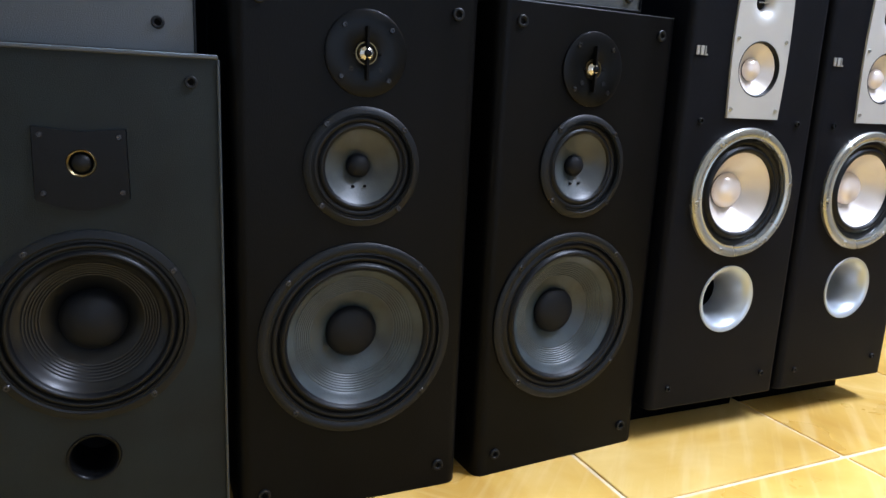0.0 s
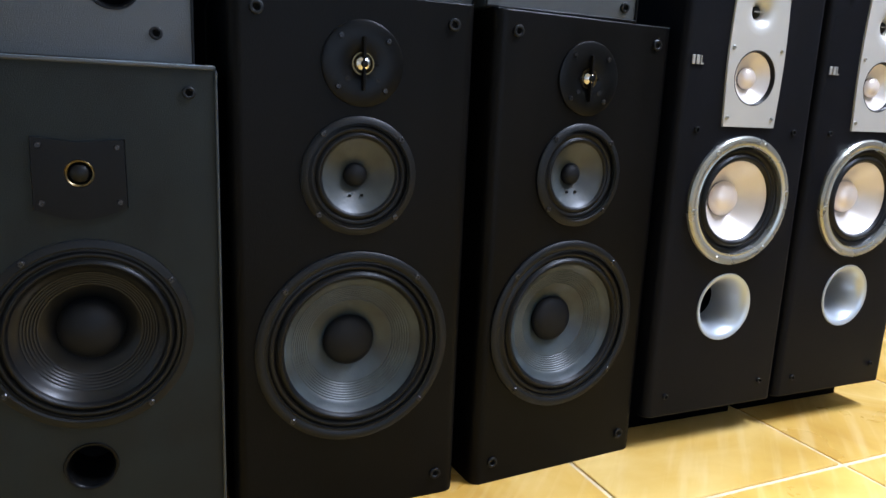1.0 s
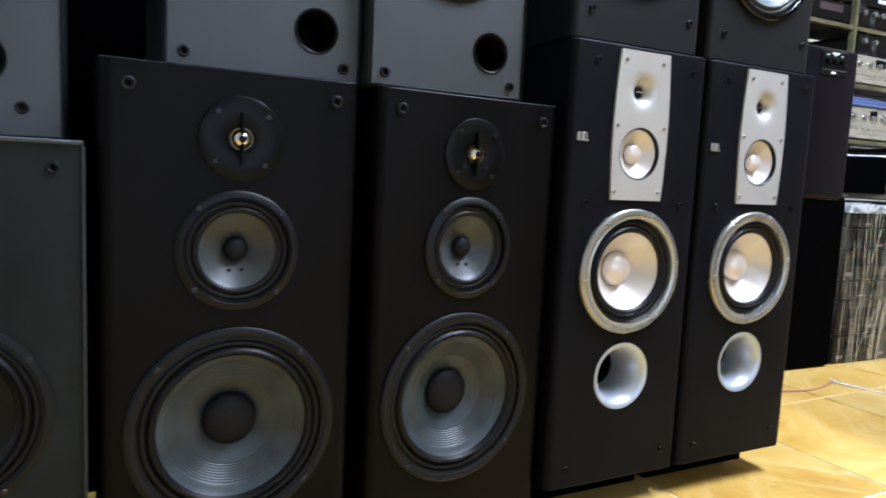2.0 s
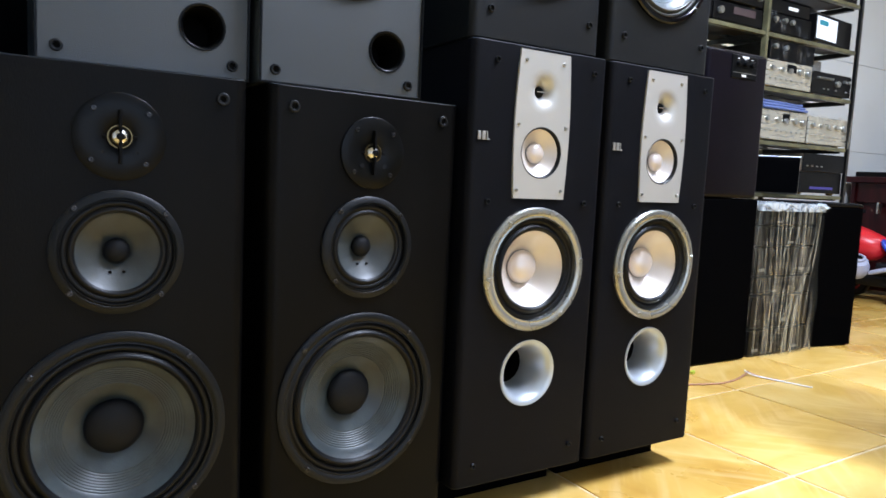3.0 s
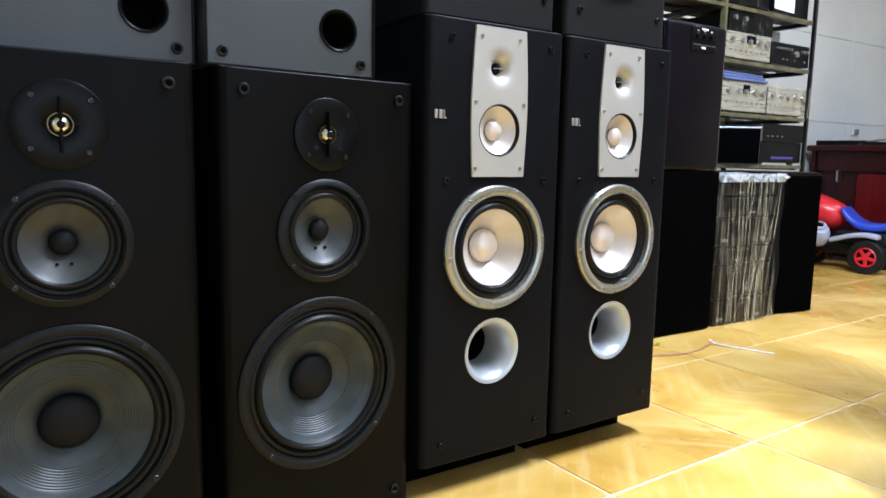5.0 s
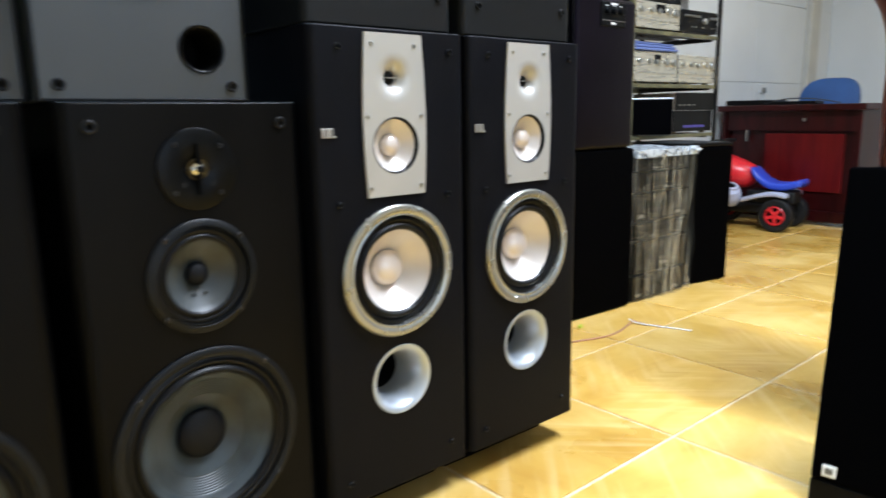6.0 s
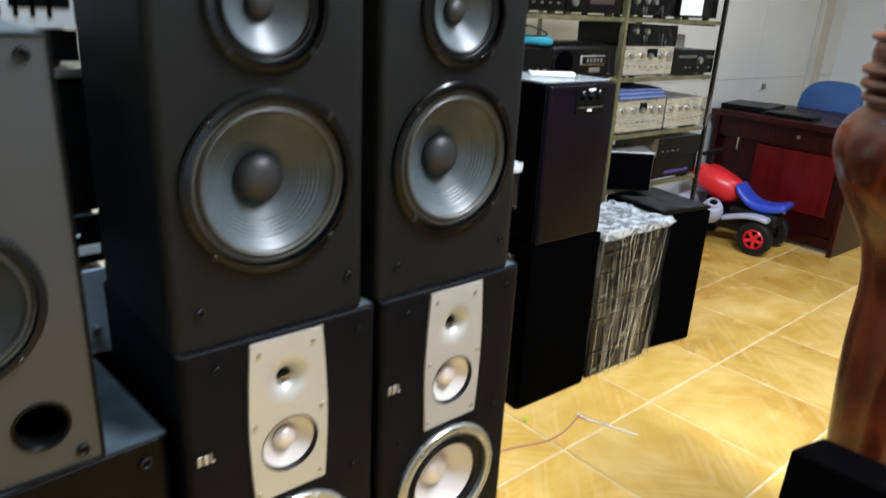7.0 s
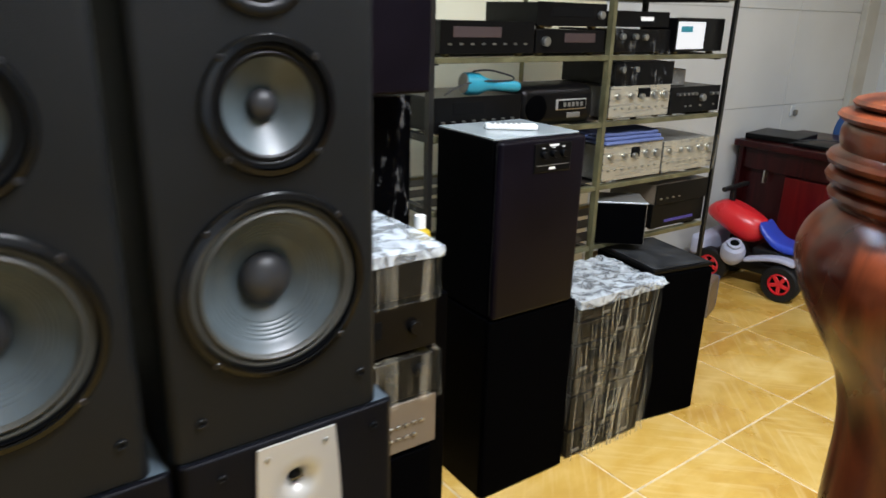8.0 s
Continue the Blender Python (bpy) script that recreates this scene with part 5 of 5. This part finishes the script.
def chair():
    c = thing("office_chair", pose(6.80, 3.40, 0), "blue upholstered office chair behind the desk", "chair")
    bm = bmesh.new()
    ring = []
    for k in range(40):
        q = 2 * math.pi * k / 40
        cy, cz = math.cos(q), math.sin(q)
        ring.append((0.215 * math.copysign(abs(cy) ** 0.62, cy), 0.79 + 0.205 * math.copysign(abs(cz) ** 0.72, cz)))
    layers = []
    for x, s in ((-0.04, 0.9), (-0.032, 0.97), (-0.015, 1.0), (0.015, 1.0), (0.03, 0.96), (0.036, 0.88)):
        layers.append([bm.verts.new((x + 0.12 * (z - 0.6) - 0.05 * (y / 0.21) ** 2, y * s, 0.79 + (z - 0.79) * s)) for y, z in ring])
    for p, q in zip(layers, layers[1:]):
        for k in range(40):
            bm.faces.new((p[k], p[(k + 1) % 40], q[(k + 1) % 40], q[k]))
    bm.faces.new(layers[0][::-1])
    bm.faces.new(layers[-1])
    part("backrest", bm, "blue_fabric", c, smooth=True)
    part("seat", box(-0.44, 0.0, -0.23, 0.23, 0.43, 0.50, 0.03, 4), "blue_fabric", c, smooth=True)
    part("back_bar", box(0.0, 0.03, -0.03, 0.03, 0.40, 0.7, 0.005), "black_plastic", c)
    part("column", lathe([(0.025, 0.06), (0.025, 0.429), (0, 0.429)], 20, "z"), "dark_steel", c, smooth=True, at=(-0.22, 0, 0))
    for k in range(5):
        a = radians(72 * k)
        part("base_arm", box(0.02, 0.27, -0.02, 0.02, 0.055, 0.085, 0.008), "black_plastic", c, at=(-0.22, 0, 0)).rotation_euler = (0, 0, a)
        part("castor", lathe([(0.0, -0.02), (0.028, -0.02), (0.028, 0.02), (0, 0.02)], 18), "tyre", c, at=(-0.22 + 0.25 * math.cos(a), 0.25 * math.sin(a), 0.028))


chair()


def wheel(parent, x, y, r, w, hub):
    tyre = [(r * 0.62, -w / 2), (r * 0.9, -w / 2), (r, -w / 3), (r, w / 3), (r * 0.9, w / 2), (r * 0.62, w / 2), (r * 0.62, -w / 2)]
    bm = lathe(tyre, 36)
    ob = part("wheel", bm, "tyre", parent, smooth=True, at=(x, y, r))
    ob.rotation_euler = (0, 0, radians(90))
    rim = bmesh.new()
    lathe([(r * 0.60, -w * 0.42), (r * 0.52, -w * 0.5), (r * 0.48, -w * 0.3)], 28, "y", rim)
    lathe([(r * 0.60, w * 0.42), (r * 0.52, w * 0.5), (r * 0.48, w * 0.3)], 28, "y", rim)
    part("rim", rim, hub, ob, "red plastic rim", True)
    part("rim_disc", lathe([(0, -w * 0.2), (r * 0.5, -w * 0.2), (r * 0.5, w * 0.2), (0, w * 0.2)], 28), "matt_black", ob)
    for k in range(5):
        a = radians(72 * k + 20)
        for s in (-1, 1):
            sp = part("spoke", box(0.0, r * 0.52, -0.006, 0.006, -r * 0.10, r * 0.10, 0.003, 1), hub, ob, at=(0, s * w * 0.34, 0))
            sp.rotation_euler = (0, a, 0)
    return ob


def toy_quad():
    """Child's plastic ride-on quad with red bonnet and blue seat."""
    t = thing("ride_on_quad", pose(5.60, 3.16, 0, 0, 0, 8), "child's plastic quad bike, red bonnet and blue seat", "toy vehicle")
    r = 0.105
    wheel(t, -0.02, 0.0, r, 0.075, "toy_red")
    wheel(t, 0.27, 0.0, r, 0.075, "tyre")
    wheel(t, -0.02, 0.42, r, 0.07, "toy_red")
    wheel(t, 0.27, 0.42, r, 0.07, "toy_red")
    part("chassis", box(0.04, 0.21, -0.05, 0.50, 0.10, 0.17, 0.02, 3), "tyre", t, smooth=True)
    st = box(0.035, 0.215, -0.12, 0.20, 0.255, 0.305, 0.02, 3)
    bmesh.ops.subdivide_edges(st, edges=[e for e in st.edges if abs(e.verts[0].co.y - e.verts[1].co.y) > 0.1], cuts=7)
    for v in st.verts:
        v.co.z += 0.11 * max(0, (v.co.y - 0.04) / 0.16) ** 2 + 0.03 * max(0, (-0.02 - v.co.y) / 0.1)
    part("seat", st, "toy_blue", t, smooth=True)
    part("seat_base", box(0.05, 0.20, -0.08, 0.22, 0.171, 0.2545, 0.015, 3), "tyre", t, smooth=True)
    bm = bmesh.new()
    bmesh.ops.create_uvsphere(bm, u_segments=28, v_segments=18, radius=1.0)
    for v in bm.verts:
        y = v.co.y
        v.co = Vector((0.125 + v.co.x * 0.115, 0.36 + y * 0.19, 0.375 + v.co.z * (0.095 - 0.02 * y) + 0.03 * math.sin(2.4 * y) + 0.02 * max(0.0, v.co.z) * abs(v.co.x)))
    part("bonnet", bm, "toy_red", t, "rounded glossy red bonnet", True)
    for s in (-0.055, 0.215):
        fb = box(s, s + 0.075, -0.06, 0.22, 0.195, 0.225, 0.012, 3)
        bmesh.ops.subdivide_edges(fb, edges=[e for e in fb.edges if abs(e.verts[0].co.y - e.verts[1].co.y) > 0.1], cuts=6)
        for v in fb.verts:
            v.co.z += 0.03 * math.cos((v.co.y - 0.02) * 11)
        part("mudguard", fb, "toy_grey", t, smooth=True)
    fn = bmesh.new()
    lathe([(0.0, -0.05), (0.052, -0.05), (0.068, -0.02), (0.070, 0.02), (0.058, 0.055), (0.03, 0.070), (0, 0.072)], 28, "z", fn)
    part("front_cowl", fn, "toy_grey", t, smooth=True, at=(-0.04, 0.29, 0.215)).rotation_euler = (radians(14), radians(-26), 0)
    part("lamp_ring", lathe([(0.042, 0.0), (0.042, 0.012), (0.028, 0.016), (0.026, 0.006), (0, 0.006)], 24, "z"), "toy_grey", t, smooth=True, at=(-0.066, 0.275, 0.276)).rotation_euler = (radians(14), radians(-26), 0)
    part("lamp_mark", lathe([(0.024, 0.0), (0.024, 0.002), (0, 0.002)], 20, "z"), "matt_black", t, at=(-0.0695, 0.2735, 0.2835)).rotation_euler = (radians(14), radians(-26), 0)
    part("front_fairing", box(-0.05, 0.30, 0.46, 0.56, 0.14, 0.27, 0.03, 4), "toy_grey", t, smooth=True)
    part("steering_post", box(0.11, 0.14, 0.40, 0.43, 0.44, 0.56, 0.005), "tyre", t)
    part("handlebar", box(-0.03, 0.28, 0.39, 0.42, 0.555, 0.58, 0.008), "tyre", t)


toy_quad()


so = thing("wall_socket", pose(6.62, 3.846, 0.93), "small white wall socket above the desk", "socket")
part("plate", box(-0.035, 0.035, -0.010, 0, -0.035, 0.035, 0.004, 2), "wall_paint", so)
part("plug", box(-0.012, 0.012, -0.035, -0.0105, -0.03, 0.008, 0.005, 2), "case_grey", so)

# ---- loose cables ----
def cable(name, pts, r, material, label):
    cu = bpy.data.curves.new(name, "CURVE")
    cu.dimensions, cu.bevel_depth, cu.bevel_resolution = "3D", r, 2
    sp = cu.splines.new("NURBS")
    sp.points.add(len(pts) - 1)
    for p, co in zip(sp.points, pts):
        p.co = (*co, 1)
    sp.use_endpoint_u, sp.order_u = True, 4
    cu.materials.append(M[material])
    return tagged(new(name, cu), label, "cable")


cable("speaker_cable", [(2.72, 2.55, 0.004), (2.86, 2.57, 0.004), (2.95, 2.545, 0.004), (3.06, 2.505, 0.004), (3.16, 2.51, 0.004), (3.25, 2.545, 0.006), (3.268, 2.545, 0.012)], 0.0035, "cable_copper", "thin copper-brown speaker cable lying on the tiles")
cable("cable_end", [(3.262, 2.555, 0.02), (3.268, 2.54, 0.006), (3.29, 2.50, 0.004), (3.33, 2.40, 0.004), (3.35, 2.35, 0.004)], 0.0026, "white_plastic", "stripped pale end of a speaker cable on tiles")
cable("cable_end", [(3.27, 2.55, 0.018), (3.275, 2.53, 0.005), (3.30, 2.48, 0.004), (3.32, 2.455, 0.004)], 0.0026, "cable_copper", "bare copper end of a speaker cable on tiles")
for k in range(3):
    cable("mains_lead", [(2.98 + 0.02 * k, 2.98, 0.16), (2.99, 2.90, 0.05), (3.04 - 0.03 * k, 2.84, 0.006), (2.92 + 0.04 * k, 2.72, 0.004), (3.02 - 0.02 * k, 2.66, 0.004), (2.93 - 0.05 * k, 2.66, 0.004), (2.86, 2.76 - 0.04 * k, 0.004), (2.84, 2.9, 0.03)], 0.003, "cable_black", "thin black mains lead coiled on the floor")
cable("torch_strap", [(3.260, 3.040, 1.327), (3.310, 3.035, 1.337), (3.370, 3.038, 1.322), (3.440, 3.040, 1.307), (3.420, 3.032, 1.292), (3.300, 3.030, 1.302), (3.200, 3.030, 1.292), (3.150, 3.030, 1.260)], 0.003, "cable_black", "black cord looped over the teal torch")
cable("desk_cable", [(6.02, 3.5, 0.806), (6.1, 3.4, 0.86), (6.2, 3.25, 0.85), (6.25, 3.1, 0.806)], 0.004, "cable_black", "black computer cable looping over the desk")
tg = part("plug_tag", box(-0.012, 0.012, -0.006, 0.006, 0, 0.012, 0.003, 2), "tag_green")
tg.matrix_world = pose(3.09, 2.64, 0.0, 0, 0, 20)
tagged(tg, "small yellow-green plug tip on the floor", "plug")

# ---- tiled floor ----
floor = structure("floor", box(X0 - 0.12, X1 + 0.12, Y0 - 0.12, Y1 + 0.15, -0.15, -0.003), "grout", "ochre ceramic tiles with pale cream joints", "floor")
TS, TA = 0.504, radians(2.2)
tm = box(-TS / 2 + 0.005, TS / 2 - 0.005, -TS / 2 + 0.005, TS / 2 - 0.005, -0.012, 0.0, 0.0015, 1)
first_tile = None
for i in range(-8, 13):
    for j in range(-10, 5):
        u, v = (i + 0.5) * TS, (j + 0.5) * TS
        x = 2.088 + u * math.cos(TA) - v * math.sin(TA)
        y = 1.905 + u * math.sin(TA) + v * math.cos(TA)
        if not (X0 < x < X1 and Y0 < y < Y1):
            continue
        if first_tile is None:
            first_tile = part("tile", tm, "tile", floor, at=(x, y, 0))
            first_tile.rotation_euler = (0, 0, TA)
        else:
            same_part(first_tile, floor, (x, y, 0.0004 * ((i * 7 + j * 3) % 3)), (0, 0, TA + math.pi / 2 * ((i * 5 + j * 3 + i * j) % 4)))
